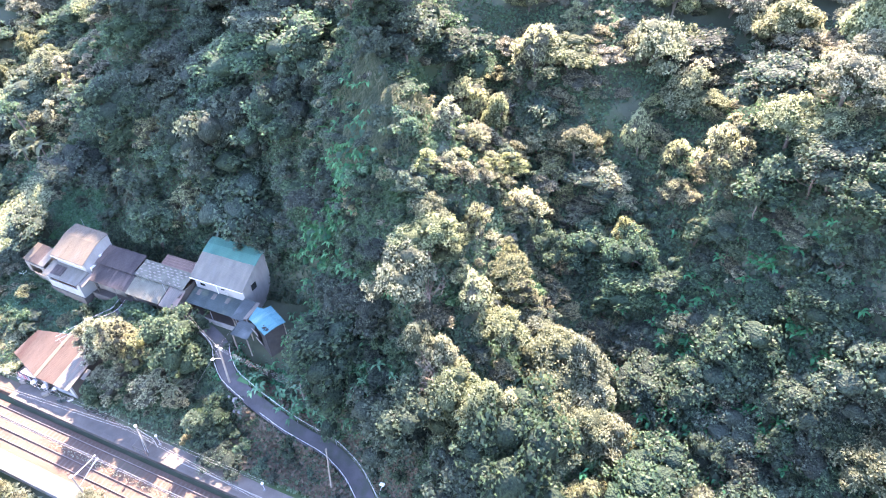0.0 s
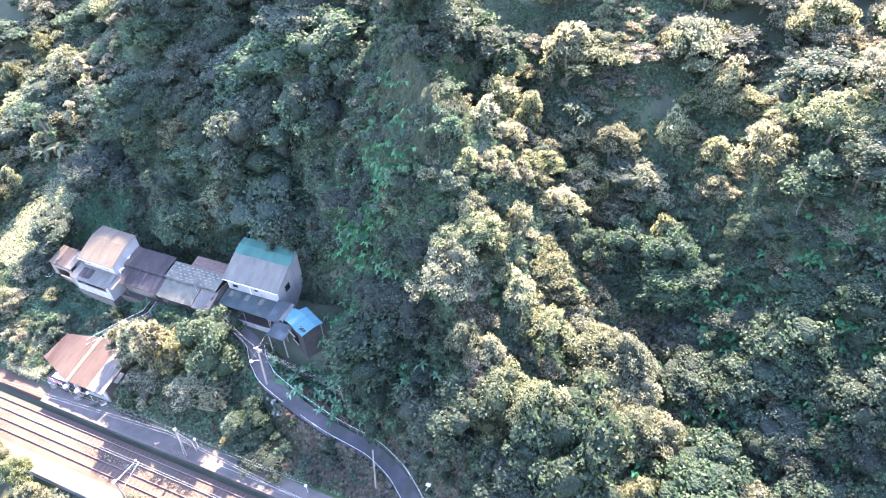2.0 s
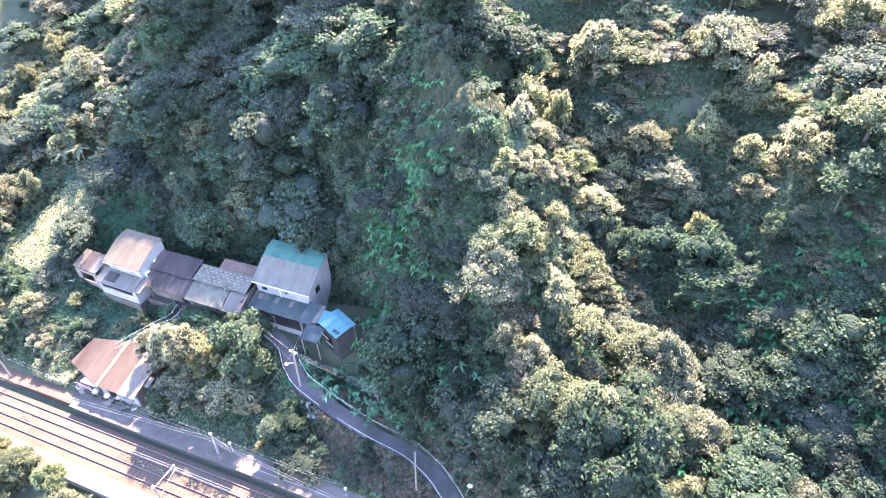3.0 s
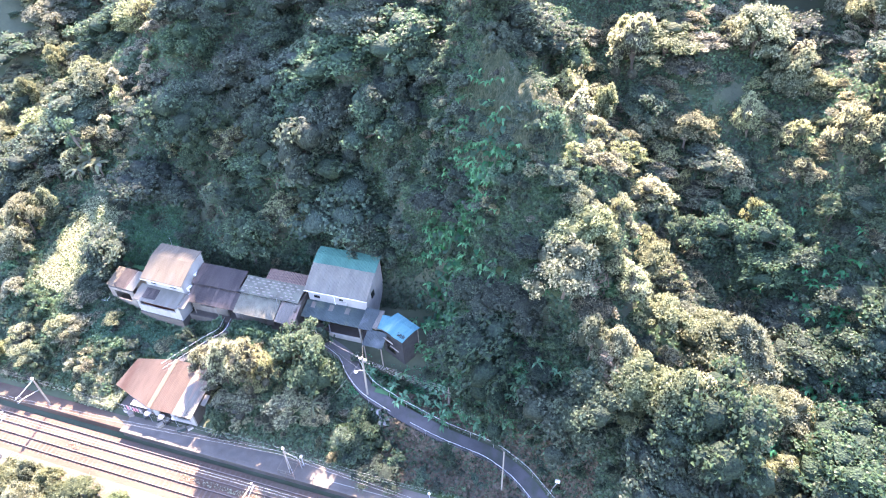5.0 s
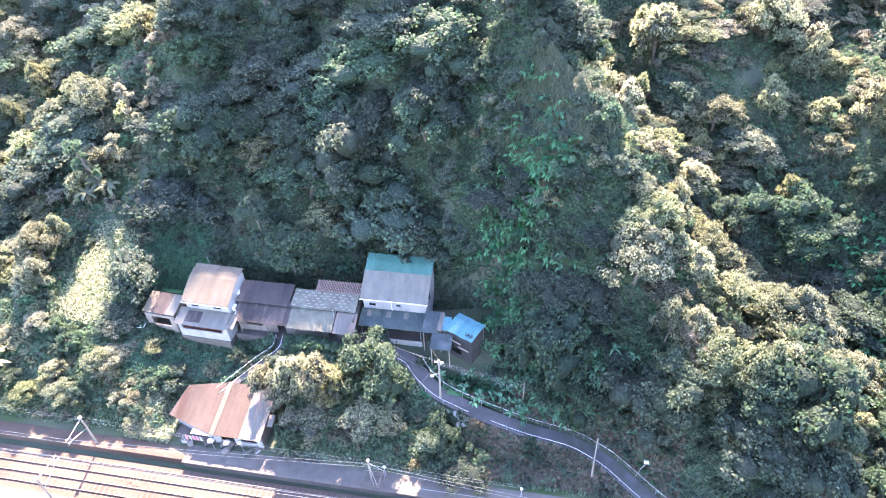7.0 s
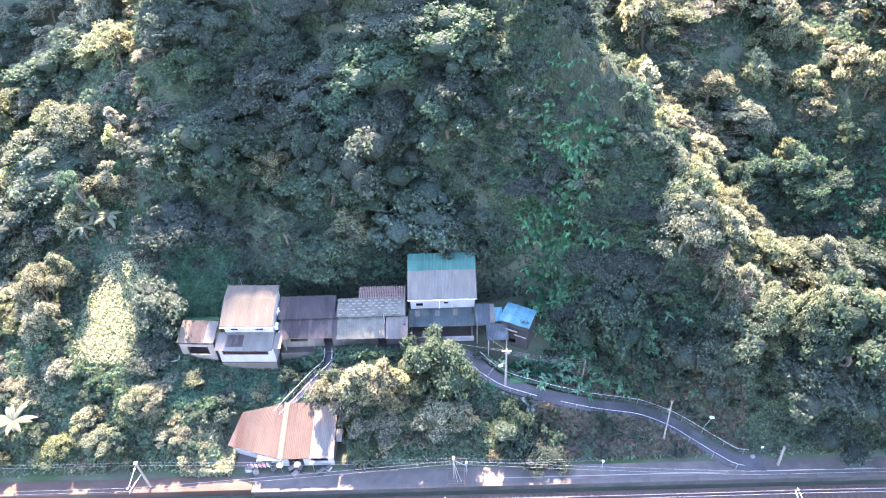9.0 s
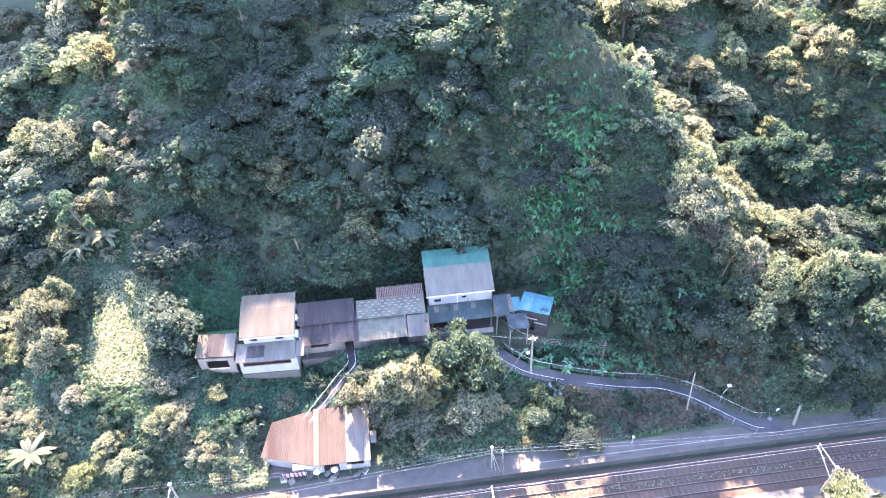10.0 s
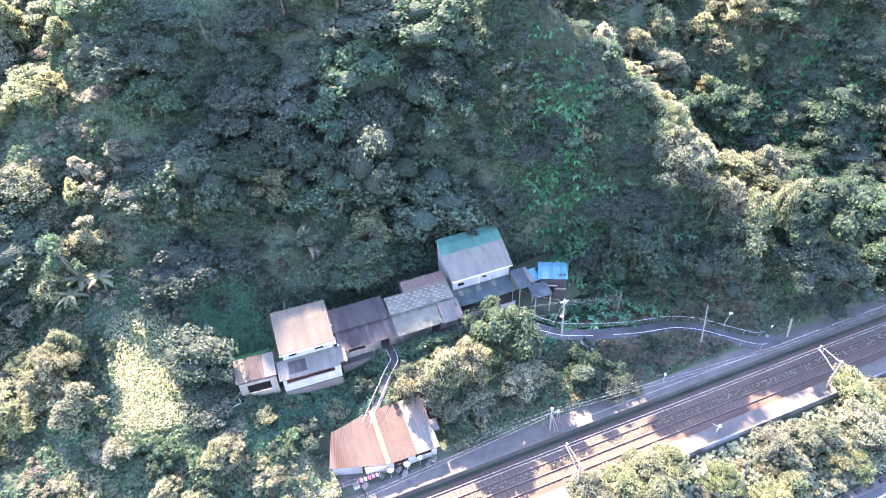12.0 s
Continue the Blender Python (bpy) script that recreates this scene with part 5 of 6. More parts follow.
def tufts(name, count, outline, size, mat, label, seed):
    """Short upright grass over a patch, as one mass."""
    rng = np.random.default_rng(seed)
    x, y = rng.uniform(outline[0], outline[1], count), rng.uniform(outline[2], outline[3], count)
    d, _ = along(STEPS, x, y)
    keep = (d > 0.7) & (along(LANE, x, y)[0] > 1.1)
    x, y = x[keep], y[keep]
    n = len(x)
    z = ground_z(x, y) + rng.uniform(0.15, 0.6 if size < 0.43 else 1.2, n)
    nor = rng.normal(size=(n, 3)) + np.array([0, -1.0, 0.3])
    me = leaf_mesh(name, np.stack([x, y, z], 1), nor, rng.uniform(0.6, 1.3, n) * size, mat, seed, ratio=0.5)
    return tagged(new(name, me), label, "grass", kind="stuff")


tufts("lawn_grass", 9000, (-84.0, -74.8, 42.0, 49.5), 0.30, LEAF_CLIMBER, "rank green grass on the bank behind the houses", 61)
tufts("bank_grass", 9000, (-81.0, -66.0, 30.2, 34.8), 0.30, LEAF_CLIMBER, "rank green grass on the bank below the houses", 62)
tufts("verge_grass", 9000, (-45.0, -26.0, 31.0, 36.5), 0.28, LEAF_CLIMBER, "green grass and ferns beside the lane", 63)
tufts("yard_weeds", 7000, (-74.0, -38.0, 43.1, 46.2), 0.42, LEAF_DARK, "dark weeds behind the houses", 64)
tufts("clearing_grass", 9000, (-91.5, -84.6, 34.5, 48.5), 0.24, LEAF_BAMBOO, "dry yellow tufts in the clearing", 65)
tufts("slope_weeds", 15000, (-37.0, 14.0, 24.6, 33.5), 0.36, LEAF_DARK, "dark green weeds on the shaded bank", 67)
tufts("corner_grass", 7000, (-77.5, -72.0, 23.9, 29.0), 0.32, LEAF_BAMBOO, "dry pale grass beside the low house", 68)
tufts("front_weeds", 9000, (-81.0, -54.0, 34.4, 36.1), 0.45, LEAF_GREEN, "green weeds growing up the wall below the houses", 66)
scatter_leaves("track_weeds", 1500, (-75, 5, 19.05, 19.6), 0.16, LEAF_GREY, "thin weeds in the ballast between the tracks", "weeds", 71, lift=0.22)

# ---- poles, lamps and wires ----
def wire(points, sag, label, group, r=0.007):
    """One hanging wire through its supports."""
    base = Vector(points[0])
    pts = []
    for a, b in zip(points, points[1:]):
        a, b = Vector(a), Vector(b)
        n = 10
        for k in range(n + (b == Vector(points[-1]))):
            f = k / n
            pts.append(a.lerp(b, f) - Vector((0, 0, sag * 4 * f * (1 - f))) - base)
    ob = part("wire", tube(bmesh.new(), pts, r, 4), WIRE)
    ob.location = base
    return tagged(ob, label, "wire", group)


def lamp_head(parent, at, r=0.16):
    bm = bmesh.new()
    bmesh.ops.create_uvsphere(bm, u_segments=10, v_segments=7, radius=r)
    bmesh.ops.translate(bm, vec=at, verts=bm.verts)
    return part("globe", bm, WHITE_PAINT, parent, "white lamp globe", smooth=True)


def lane_pole():
    p = empty("utility_pole", -42.8, 31.45, 4.6, label="grey concrete utility pole with a street lamp beside the lane", category="pole", group="utility poles")
    part("shaft", tube(bmesh.new(), [(0, 0, -0.5), (0, 0.2, 2.9), (0, 0.4, 5.9)], [0.13, 0.11, 0.09], 8), POLE_GREY, p)
    part("crossarm", boxes((-0.5, 0.5, 0.33, 0.45, 5.5, 5.6), bevel=0.01), STEEL, p)
    for x in (-0.45, -0.15, 0.15, 0.45):
        part("insulator", tube(bmesh.new(), [(x, 0.4, 5.6), (x, 0.4, 5.78)], [0.035, 0.02], 6), POLE_GREY, p)
    part("bracket", boxes((0.1, 0.34, 0.3, 0.42, 5.2, 5.5), bevel=0.02), STEEL, p)
    part("lamp_arm", tube(bmesh.new(), [(0, 0.25, 3.9), (-0.35, -0.1, 4.15), (-0.6, -0.35, 4.2)], 0.025, 5), STEEL, p)
    part("lamp_head", boxes((-0.8, -0.45, -0.55, -0.25, 4.12, 4.26), bevel=0.05), WHITE_PAINT, p, "white street lamp head")
    top = Vector((-42.8, 31.85, 10.3))
    for k, dz in enumerate((0.0, -0.25)):
        wire([(-53.6 + k, 36.5, 8.4), tuple(top + Vector((0, 0, dz)))], 0.35, "power line from the utility pole to the houses", "overhead lines")
    wire([(-45.6, 37.6, 7.9), tuple(top)], 0.25, "power line from the utility pole to the houses", "overhead lines")
    for k in range(4):
        wire([tuple(top + Vector((0, 0, -0.2 * k))), (-34.0 + 0.2 * k, 32.9 - 0.1 * k, 7.1 - 0.32 * k)], 0.25, "telephone lines running from the pole into the trees", "overhead lines")
    wire([tuple(top + Vector((0, 0, -0.2))), (-47.0, 30.4, 3.6)], 0.0, "slanting stay wire of the utility pole", "overhead lines", 0.013)
    wire([(-51.0, 36.4, 6.6), (-42.9, 31.6, 8.4)], 0.2, "power line from the utility pole to the houses", "overhead lines")
    post = empty("utility_pole", -34.0, 33.0, gz1(-34.0, 33.0), label="thin wooden line post among the bushes", category="pole", group="utility poles")
    part("shaft", tube(bmesh.new(), [(0, 0, -0.4), (0.05, 0, 7.0 - gz1(-34, 33))], [0.08, 0.06], 6), WOOD_GREY, post)


def bank_poles():
    p = empty("utility_pole", -26.5, 25.7, 0.9, label="tall leaning grey pole on the bank above the platform", category="pole", group="utility poles")
    part("shaft", tube(bmesh.new(), [(0, 0, -0.4), (0, 0.5, 3.5), (0, 0.95, 6.9)], [0.09, 0.08, 0.06], 7), POLE_GREY, p)
    part("cap", tube(bmesh.new(), [(0, 0.9, 6.6), (0, 0.95, 6.95)], 0.1, 7), WOOD_GREY, p)
    p = empty("utility_pole", -15.1, 23.4, 0.88, label="short thick concrete pole at the platform's back edge", category="pole", group="utility poles")
    part("shaft", tube(bmesh.new(), [(0, 0, -0.1), (-0.05, 0.35, 2.9)], [0.15, 0.12], 8), POLE_GREY, p)
    lamp = empty("street_lamp", -21.9, 27.3, 1.55, label="thin street lamp with a white head beside the lane", category="street lamp", group="lamps")
    part("shaft", tube(bmesh.new(), [(0, 0, -0.3), (0.25, 0.05, 1.0), (0.7, 0.1, 2.2)], [0.045, 0.04, 0.03], 6), STEEL, lamp)
    part("lamp_head", boxes((0.35, 0.85, -0.1, 0.25, 2.15, 2.3), bevel=0.05), WHITE_PAINT, lamp, "white lamp head")
    sign = empty("marker_post", -16.4, 24.9, 1.0, label="small white marker post in the grass", category="post", group="markers")
    part("stake", tube(bmesh.new(), [(0, 0, -0.2), (0, 0, 0.9)], 0.03, 5), STEEL, sign)
    part("plate", boxes((-0.15, 0.15, -0.03, 0.0, 0.65, 1.0), bevel=0.01), WHITE_PAINT, sign)
    stone = empty("stone_block", -17.4, 24.35, 0.85, label="small dark stone block at the foot of the lane", category="stone", group="markers")
    part("block", boxes((-0.22, 0.22, -0.2, 0.2, 0, 0.35), bevel=0.08), STONE, stone)


def globe_lamp(x, y, h):
    p = empty("platform_lamp", x, y, 0.88, label="low post lamp with a white globe on the platform", category="lamp", group="platform lamps")
    part("post", tube(bmesh.new(), [(0, 0, 0), (0, 0, h)], 0.04, 6), STEEL, p)
    part("foot", boxes((-0.14, 0.14, -0.14, 0.14, 0, 0.12), bevel=0.02), CONCRETE_DARK, p)
    lamp_head(p, (0, 0, h + 0.1))


def platform_mast():
    p = empty("signal_mast", -48.7, 22.9, 0.88, label="steel mast with stays standing in a fenced corner of the platform", category="mast", group="railway masts")
    part("shaft", tube(bmesh.new(), [(0, 0, 0), (0, 0.1, 3.6)], [0.11, 0.08], 7), POLE_GREY, p)
    part("cap", boxes((-0.12, 0.12, -0.02, 0.22, 3.5, 3.75), bevel=0.03), WHITE_PAINT, p)
    for x in (0.35, 0.75):
        part("stay", tube(bmesh.new(), [(0, 0.1, 2.9), (x, -0.5, 0.0)], 0.025, 5), STEEL, p)
    part("brace", tube(bmesh.new(), [(0, 0.1, 3.2), (1.3, 0.4, 1.6), (1.3, 0.4, 0.0)], 0.025, 5), STEEL, p)
    f = empty("fence", -49.4, 22.5, 0.88, label="low pale tubular fence round the platform mast", category="fence", group="platform fences")
    for x in (0, 0.9, 1.8):
        for y in (-0.5, 0.9):
            part("post", tube(bmesh.new(), [(x, y, 0), (x, y, 1.0)], 0.03, 5), PALE_SHEET, f)
    for y in (-0.5, 0.9):
        for z in (0.5, 1.0):
            part("rail", tube(bmesh.new(), [(0, y, z), (1.8, y, z)], 0.028, 5), PALE_SHEET, f)
    for x in (0, 1.8):
        part("rail", tube(bmesh.new(), [(x, -0.5, 1.0), (x, 0.9, 1.0)], 0.028, 5), PALE_SHEET, f)


def catenary_mast(x, y, z, reach, height, label):
    """A mast with a triangular bracket that reaches over the track."""
    p = empty("catenary_mast", x, y, z, label=label, category="mast", group="railway masts")
    part("shaft", tube(bmesh.new(), [(0, 0, -0.4), (0, 0, height)], [0.12, 0.09], 8), POLE_GREY, p)
    lamp = part("cap", boxes((-0.16, 0.16, -0.16, 0.16, height - 0.05, height + 0.12), bevel=0.04), WHITE_PAINT, p)
    part("top_tube", tube(bmesh.new(), [(0, 0, height - 0.15), (0.05, reach * 0.85, height - 0.35)], 0.04, 6), STEEL, p)
    part("strut", tube(bmesh.new(), [(0, 0, height - 1.9), (0.05, reach, height - 0.75)], 0.035, 6), STEEL, p)
    part("steady_arm", tube(bmesh.new(), [(0.05, reach * 0.55, height - 1.15), (0.05, reach * 1.02, height - 1.0)], 0.025, 5), STEEL, p)
    part("hanger", tube(bmesh.new(), [(0.05, reach * 0.8, height - 0.36), (0.05, reach * 0.8, height - 0.95)], 0.02, 5), STEEL, p)
    for f in (0.16, 0.9):
        part("insulator", tube(bmesh.new(), [(0.02, reach * f, height - 0.2 - 0.1 * f), (0.02, reach * (f + 0.08), height - 0.22 - 0.1 * f)], 0.07, 7), WHITE_PAINT, p)


lane_pole()
bank_poles()
for x, y, h in ((-33.3, 23.6, 1.15), (-47.4, 23.7, 1.5)):
    globe_lamp(x, y, h)
platform_mast()
for x in (-16.5, -49.6, -80.5):
    catenary_mast(x, 15.7, 0.5, 2.9, 4.8, "catenary mast with a tubular bracket over the track")
catenary_mast(-80.4, 22.9, -0.2, -2.7, 5.5, "trackside catenary mast with a triangular bracket")
sig = empty("signal_post", -32.3, 15.5, 0.53, label="small post with a white lamp and plates on the far platform", category="signal", group="railway signals")
part("post", tube(bmesh.new(), [(0, 0, 0), (0, 0, 1.6)], 0.04, 6), STEEL, sig)
part("arm", tube(bmesh.new(), [(0, 0, 1.55), (-0.5, 0.5, 1.75)], 0.03, 5), STEEL, sig)
part("plate", boxes((-0.12, 0.12, 0.05, 0.08, 0.7, 1.2), bevel=0.01), WHITE_PAINT, sig)
lamp_head(sig, (0.1, 0, 1.65), 0.17)
for z in (4.55, 5.15):
    wire([(-150, 18.3, z), (-80.5, 18.3, z), (-49.6, 18.3, z), (-16.5, 18.3, z), (20, 18.3, z), (60, 18.3, z)], 0.12, "bare contact wire strung above the track", "catenary wires", 0.015)
    wire([(-150, 20.3, z), (-80.4, 20.3, z), (-48.7, 22.3, z), (-20, 20.3, z), (60, 20.3, z)], 0.15, "bare contact wire strung above the track", "catenary wires", 0.010)
for k in range(2):
    wire([(-120, 24.0 - 0.3 * k, 4.6), (-80.4, 23.2 - 0.3 * k, 4.9), (-48.7, 23.1 - 0.3 * k, 4.3 - 0.2 * k), (-33.3, 23.9 - 0.2 * k, 2.2)], 0.3, "signal cable strung along the platform", "platform cables")

# ---- clutter ----
def clutter():
    rng = random.Random(3)
    for x, y, r in ((-66.7, 24.0, 0.4), (-64.9, 24.0, 0.38), (-63.4, 24.2, 0.3)):
        u = empty("parasol", x, y, 0.88, label="faded white parasol on a thin pole by the house", category="parasol", group="parasols")
        bm = bmesh.new()
        bmesh.ops.create_cone(bm, cap_ends=False, segments=10, radius1=r, radius2=0.04, depth=0.28)
        bmesh.ops.translate(bm, vec=(0, 0, 1.75), verts=bm.verts)
        bmesh.ops.solidify(bm, geom=bm.faces[:], thickness=0.015)
        part("canopy", bm, TARP_WHITE, u, smooth=False)
        part("pole", tube(bmesh.new(), [(0, 0, 0), (0, 0, 1.9)], 0.02, 5), STEEL, u)
    rail = empty("clothes_line", -69.2, 24.2, 0.88, label="clothes line with pink and white washing", category="washing", group="washing")
    part("line", tube(bmesh.new(), [(-1.0, 0, 1.5), (1.4, 0, 1.5)], 0.012, 4), WIRE, rail)
    for x in (-1.0, 1.4):
        part("pole", tube(bmesh.new(), [(x, 0, 0), (x, 0, 1.5)], 0.025, 5), STEEL, rail)
    for k, m in enumerate((PINK, TARP_WHITE, PINK, PINK, TARP_WHITE)):
        x = -0.7 + 0.42 * k
        part("cloth", slab_grid(bmesh.new(), lambda u, v: Vector((x + 0.3 * u, 0.06 * math.sin(6 * u) + 0.05 * v, 0.85 + 0.65 * v)), 5, 3, 0.02), m, rail)
    for k in range(9):
        x, y = rng.uniform(-72, -61.5), rng.uniform(23.6, 24.4)
        b = empty("crate", x, y, 0.88, rng.uniform(0, 90), "weathered wooden crate against the house", "crate", "crates")
        w, h = rng.uniform(0.2, 0.35), rng.uniform(0.25, 0.6)
        part("body", boxes((-w, w, -w * 0.7, w * 0.7, 0, h), bevel=0.02), rng.choice((WOOD_GREY, DARK, TARP_WHITE, PORCH_SHEET)), b)
        part("lid", boxes((-w - 0.02, w + 0.02, -w * 0.7 - 0.02, w * 0.7 + 0.02, h + 0.004, h + 0.04), bevel=0.01), rng.choice((WOOD_GREY, GREY_SHEET)), b)
    for x in (-58.9, -57.6, -56.2, -55.0):
        t = empty("planter", x, 24.0, 0.88, rng.uniform(-10, 10), "low concrete planter trough on the platform", "planter", "planters")
        part("trough", boxes((-0.42, 0.42, -0.2, -0.14, 0, 0.3), (-0.42, 0.42, 0.14, 0.2, 0, 0.3), (-0.42, -0.36, -0.14, 0.14, 0, 0.3), (0.36, 0.42, -0.14, 0.14, 0, 0.3)), CONCRETE, t)
        part("earth", boxes((-0.36, 0.36, -0.14, 0.14, 0.0, 0.2)), SOIL, t)
    for k in range(16):
        x = -42.4 + 0.18 * k + rng.uniform(-0.1, 0.1)
        y = 29.75 - 0.03 * k + rng.uniform(-0.35, 0.35)
        bm = bmesh.new()
        bmesh.ops.create_icosphere(bm, subdivisions=1, radius=rng.uniform(0.22, 0.42))
        for v in bm.verts:
            v.co *= rng.uniform(0.8, 1.2)
            v.co.z *= 0.7
        ob = tagged(part("boulder", bm, STONE), "pale grey boulder piled below the lane", "boulder", "boulders")
        ob.location = (x, y, gz1(x, y) + 0.15)
    # rack and steps beside the shed
    rk = empty("rack", -80.6, 35.3, gz1(-80.6, 35.3), 8, "white pipe rack standing beside the shed", "rack", "racks")
    for x in np.linspace(-1.2, 1.2, 6):
        part("bar", tube(bmesh.new(), [(x, -0.5, 0.9), (x, 0.5, 0.9)], 0.03, 5), WHITE_PAINT, rk)
    for y in (-0.5, 0.5):
        part("side_bar", tube(bmesh.new(), [(-1.25, y, 0.9), (1.25, y, 0.9)], 0.035, 5), WHITE_PAINT, rk)
        for x in (-1.2, 1.2):
            part("leg", tube(bmesh.new(), [(x, y, -0.6), (x, y, 0.9)], 0.03, 5), WHITE_PAINT, rk)
    st = empty("stairs", -80.0, 37.2, BASE, 0, "rough concrete steps climbing beside the shed", "stairs", "stairs")
    for k in range(8):
        part("tread", boxes((-0.55, 0.55, 0.32 * k, 0.32 * k + 0.36, -0.4 + 0.17 * k, 0.0 + 0.17 * k), bevel=0.015), CONCRETE_DARK, st)


clutter()


def broad_plant(name, x, y, scale, fronds, mat, label, category, seed, stem=0.0, droop=0.7, width=0.3):
    """Large arching leaves from one point: bananas, tree ferns, palms."""
    rng = random.Random(seed)
    root = empty(name, x, y, gz1(x, y), rng.uniform(0, 360), label, category, category + "s")
    if stem:
        part("trunk", tube(bmesh.new(), [(0, 0, -0.5), (0.1, 0, stem * 0.5), (0, 0.1, stem)], [0.14, 0.11, 0.09], 7), BARK, root)
    for k in range(fronds):
        a = 6.283 * k / fronds + rng.uniform(-0.25, 0.25)
        ln, rise = scale * rng.uniform(0.8, 1.15), rng.uniform(0.35, 0.8)
        d = Vector((math.cos(a), math.sin(a), 0))
        s = Vector((-d.y, d.x, 0))

        def place(u, v):
            w = width * scale * math.sin(math.pi * min(1, 0.08 + 0.92 * u)) ** 0.7 * 0.5
            mid = d * ln * u + Vector((0, 0, stem + rise * ln * u - droop * ln * u * u))
            return mid + s * w * (2 * v - 1) - Vector((0, 0, 0.25 * w * abs(2 * v - 1)))
        part("frond", slab_grid(bmesh.new(), place, 7, 2, 0.012), mat, root)


for k, (x, y, s) in enumerate(((-92.5, 52.0, 2.2), (-90.6, 51.4, 2.0), (-93.8, 50.6, 1.8))):
    broad_plant("banana_plant", x, y, s, 8, LEAF_YELLOW, "banana plant with broad arching leaves", "banana plant", 31 + k, stem=2.6, width=0.28)
broad_plant("tree_fern", -94.5, 27.5, 2.3, 13, LEAF_YELLOW, "tree fern with a wheel of pale green fronds", "tree fern", 41, stem=3.2, droop=0.55, width=0.26)
broad_plant("palm", -47.9, 28.4, 1.6, 17, LEAF_BAMBOO, "low palm with pale yellow-green fronds", "palm", 42, stem=2.0, droop=0.75, width=0.09)
broad_plant("agave", -58.3, 24.9, 1.2, 14, LEAF_YELLOW, "bright yellow-green tuft of broad leaves by the platform", "agave", 43, stem=0.3, droop=0.4, width=0.2)


def elephant_ears():
    """A patch of large-leaved climbers on the slope beside the house."""
    rng = random.Random(9)
    root = empty("climber", -37.0, 44.0, gz1(-37.0, 44.0), label="bright green large-leaved climber spread over the bank", category="climber", group="climbers")
    base = root.matrix_world.translation
    for k in range(290):
        x, y = (rng.gauss(-36.8, 1.3), rng.uniform(40.3, 48.0)) if k < 230 else (rng.gauss(-33.4, 1.2), rng.uniform(47.5, 50.5))
        z = gz1(x, y) + rng.uniform(0.8, 2.4)
        s = rng.uniform(0.35, 0.62)
        bm = bmesh.new()
        v = [bm.verts.new(Vector(p) * s) for p in ((0, -1.1, -0.25), (0.55, -0.35, 0.0), (0.5, 0.45, 0.05), (0, 0.3, 0.12), (-0.5, 0.45, 0.05), (-0.55, -0.35, 0.0), (0, -0.2, 0.12))]
        for a, b in zip((0, 1, 2, 3, 4, 5), (1, 2, 3, 4, 5, 0)):
            bm.faces.new((v[6], v[a], v[b]))
        bmesh.ops.solidify(bm, geom=bm.faces[:], thickness=0.01)
        o = part("leaf", bm, LEAF_CLIMBER, root)
        o.location = Vector((x, y, z)) - base
        o.rotation_euler = (rng.uniform(0.2, 0.9), rng.uniform(-0.4, 0.4), rng.uniform(-0.7, 0.7))


elephant_ears()


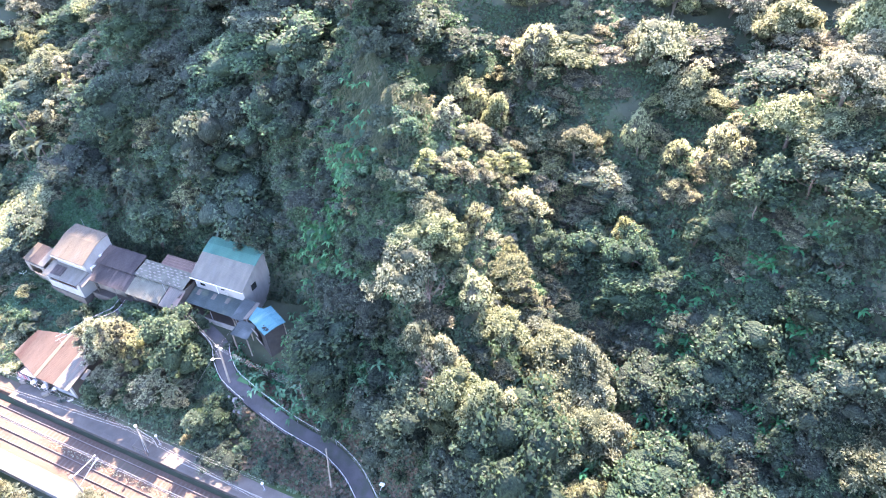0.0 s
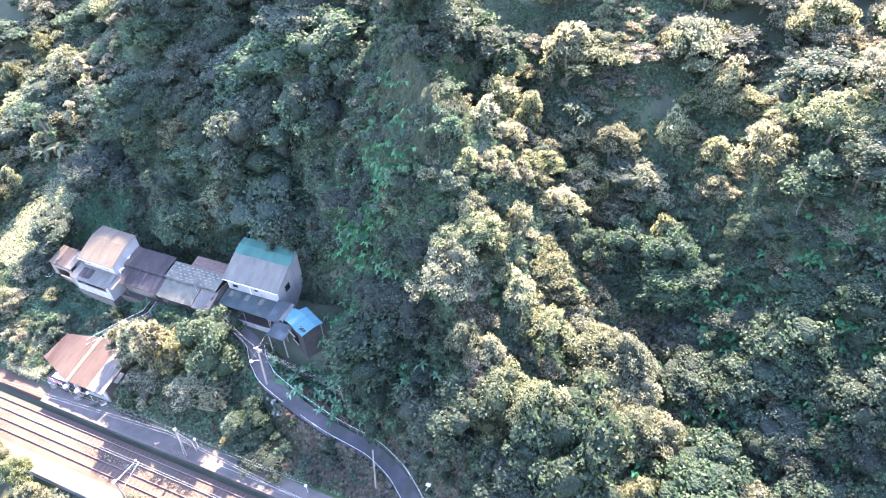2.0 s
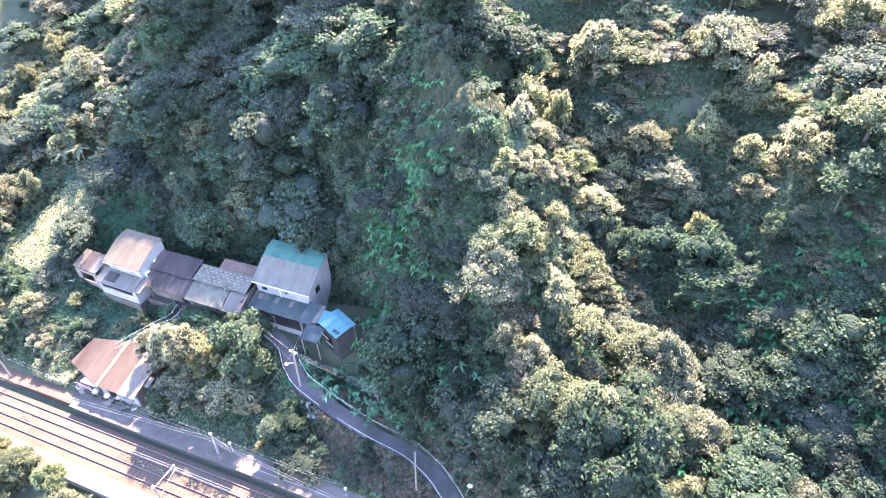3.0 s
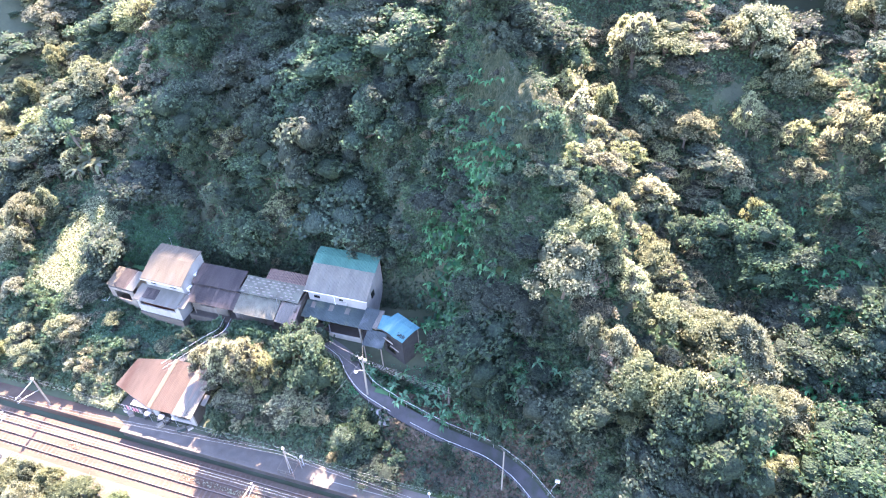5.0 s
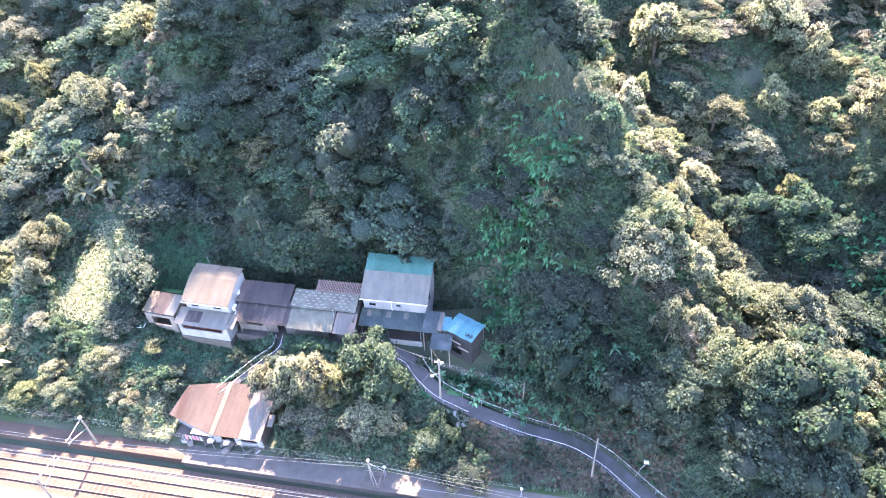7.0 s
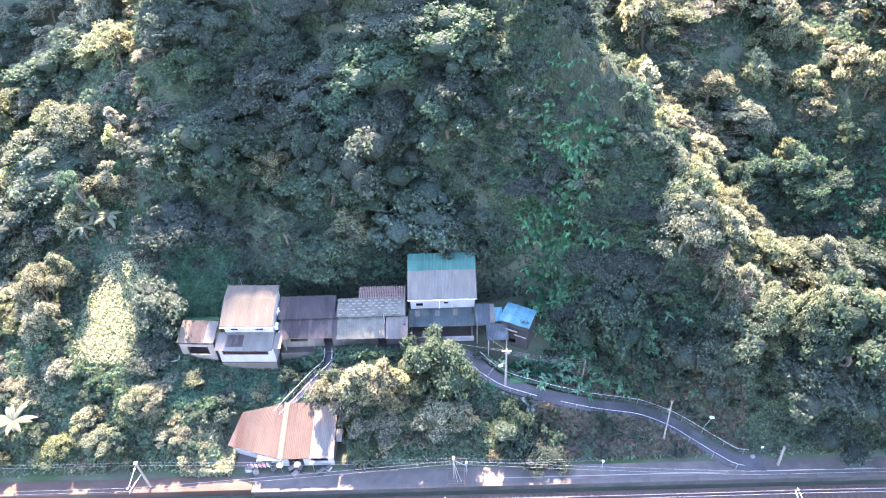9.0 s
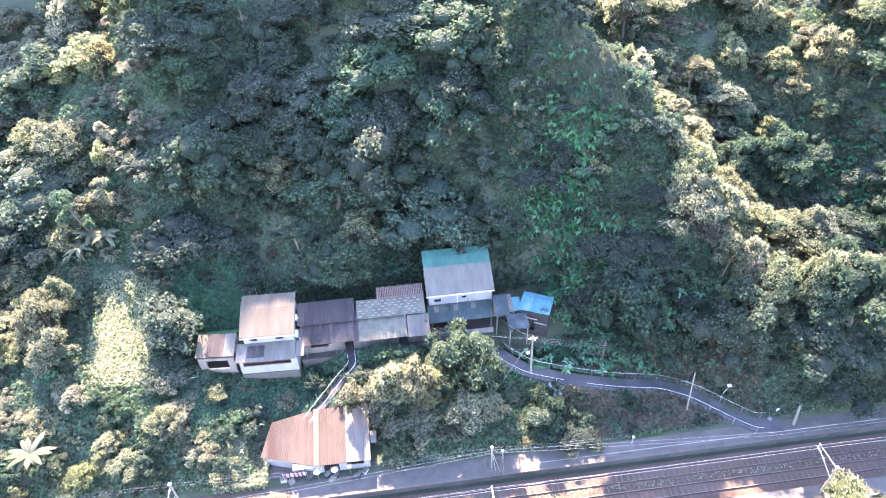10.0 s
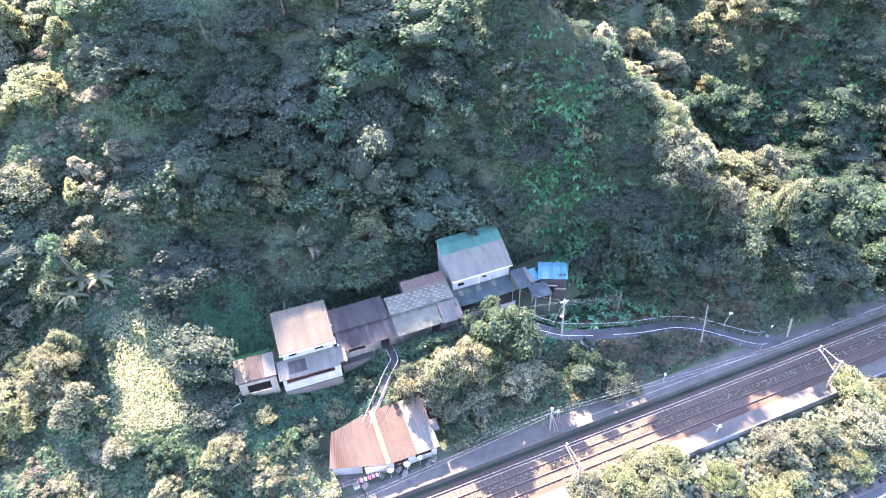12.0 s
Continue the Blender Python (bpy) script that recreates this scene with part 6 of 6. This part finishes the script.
def hanging_grass(name, count, seed):
    """Long blades hanging down the steep face of the spur."""
    rng = np.random.default_rng(seed)
    x, y = rng.normal(-32.6, 2.2, count), rng.uniform(48.5, 57.0, count)
    lump = np.array([noise.noise((a * 0.9, b * 0.9, 4.0)) + 0.5 * noise.noise((a * 2.1, b * 2.1, 6.0)) for a, b in zip(x, y)])
    z = ground_z(x, y) + 0.5 + rng.uniform(0.0, 0.9, count) + 0.9 * lump
    ln = rng.uniform(0.35, 1.1, count)
    d = np.stack([rng.normal(0, 0.35, count), -0.45 + rng.normal(0, 0.3, count), np.full(count, -0.7)], 1)
    d /= np.linalg.norm(d, axis=1, keepdims=True)
    side = np.stack([np.full(count, 0.045), np.zeros(count), np.zeros(count)], 1)
    p = np.stack([x, y, z], 1)
    mid = p + d * ln[:, None] * 0.5 + np.array([0, -0.12, 0.12])
    v = np.stack([p - side, p + side, mid + side * 0.9, mid - side * 0.9, p + d * ln[:, None]], 1).reshape(-1, 3)
    k = np.arange(count)[:, None] * 5
    f = np.concatenate([k + [[0, 1, 2]], k + [[0, 2, 3]], k + [[3, 2, 4]]], 1).reshape(-1, 3)
    me = bpy.data.meshes.new(name)
    me.from_pydata(v.tolist(), [], f.tolist())
    me.materials.append(GRASS_BLADE)
    return tagged(new(name, me), "long yellow-green grass hanging down the steep spur", "grass", kind="stuff")


hanging_grass("hanging_grass", 20000, 51)
random.seed(77)
for k in range(46):
    x, y = random.gauss(-33.0, 2.3), random.uniform(47.5, 58.5)
    plant_at(KINDS["shrub"][(0, 1, 3)[k % 3]], x, y, random.uniform(0.35, 0.7), random.uniform(0, 360), stretch=0.8)


def fern_patch(name, count, cx, cy, sx, sy, seed):
    """Arching fern fronds crowded over the shaded bank, as one mass."""
    rng = np.random.default_rng(seed)
    v, f = [], []
    for _ in range(count):
        x, y = rng.normal(cx, sx), rng.normal(cy, sy)
        foot = Vector((x, y, gz1(x, y) + rng.uniform(0.9, 1.9)))
        for _ in range(6):
            a, ln = rng.uniform(0, 6.283), rng.uniform(0.5, 1.0)
            d = Vector((math.cos(a), math.sin(a), 0))
            s = Vector((-d.y, d.x, 0)) * 0.13
            i = len(v)
            for u, w, h in ((0.0, 0.3, 0.0), (0.45, 1.0, 0.22), (0.8, 0.7, 0.1)):
                mid = foot + d * ln * u + Vector((0, 0, h))
                v += [tuple(mid - s * w), tuple(mid + s * w)]
            v.append(tuple(foot + d * ln + Vector((0, 0, -0.12))))
            f += [(i, i + 1, i + 3, i + 2), (i + 2, i + 3, i + 5, i + 4), (i + 4, i + 5, i + 6)]
    me = bpy.data.meshes.new(name)
    me.from_pydata(v, [], f)
    me.materials.append(LEAF_CLIMBER)
    return tagged(new(name, me), "bright green ferns crowding the shaded bank", "ferns", kind="stuff")


fern_patch("ferns", 260, -36.5, 47.0, 2.2, 3.5, 81)
fern_patch("ferns", 320, 6.5, 44.0, 4.0, 5.0, 82)
fern_patch("ferns", 120, -33.0, 38.0, 3.0, 2.5, 83)
fern_patch("ferns", 160, -27.0, 33.0, 6.0, 1.2, 84)
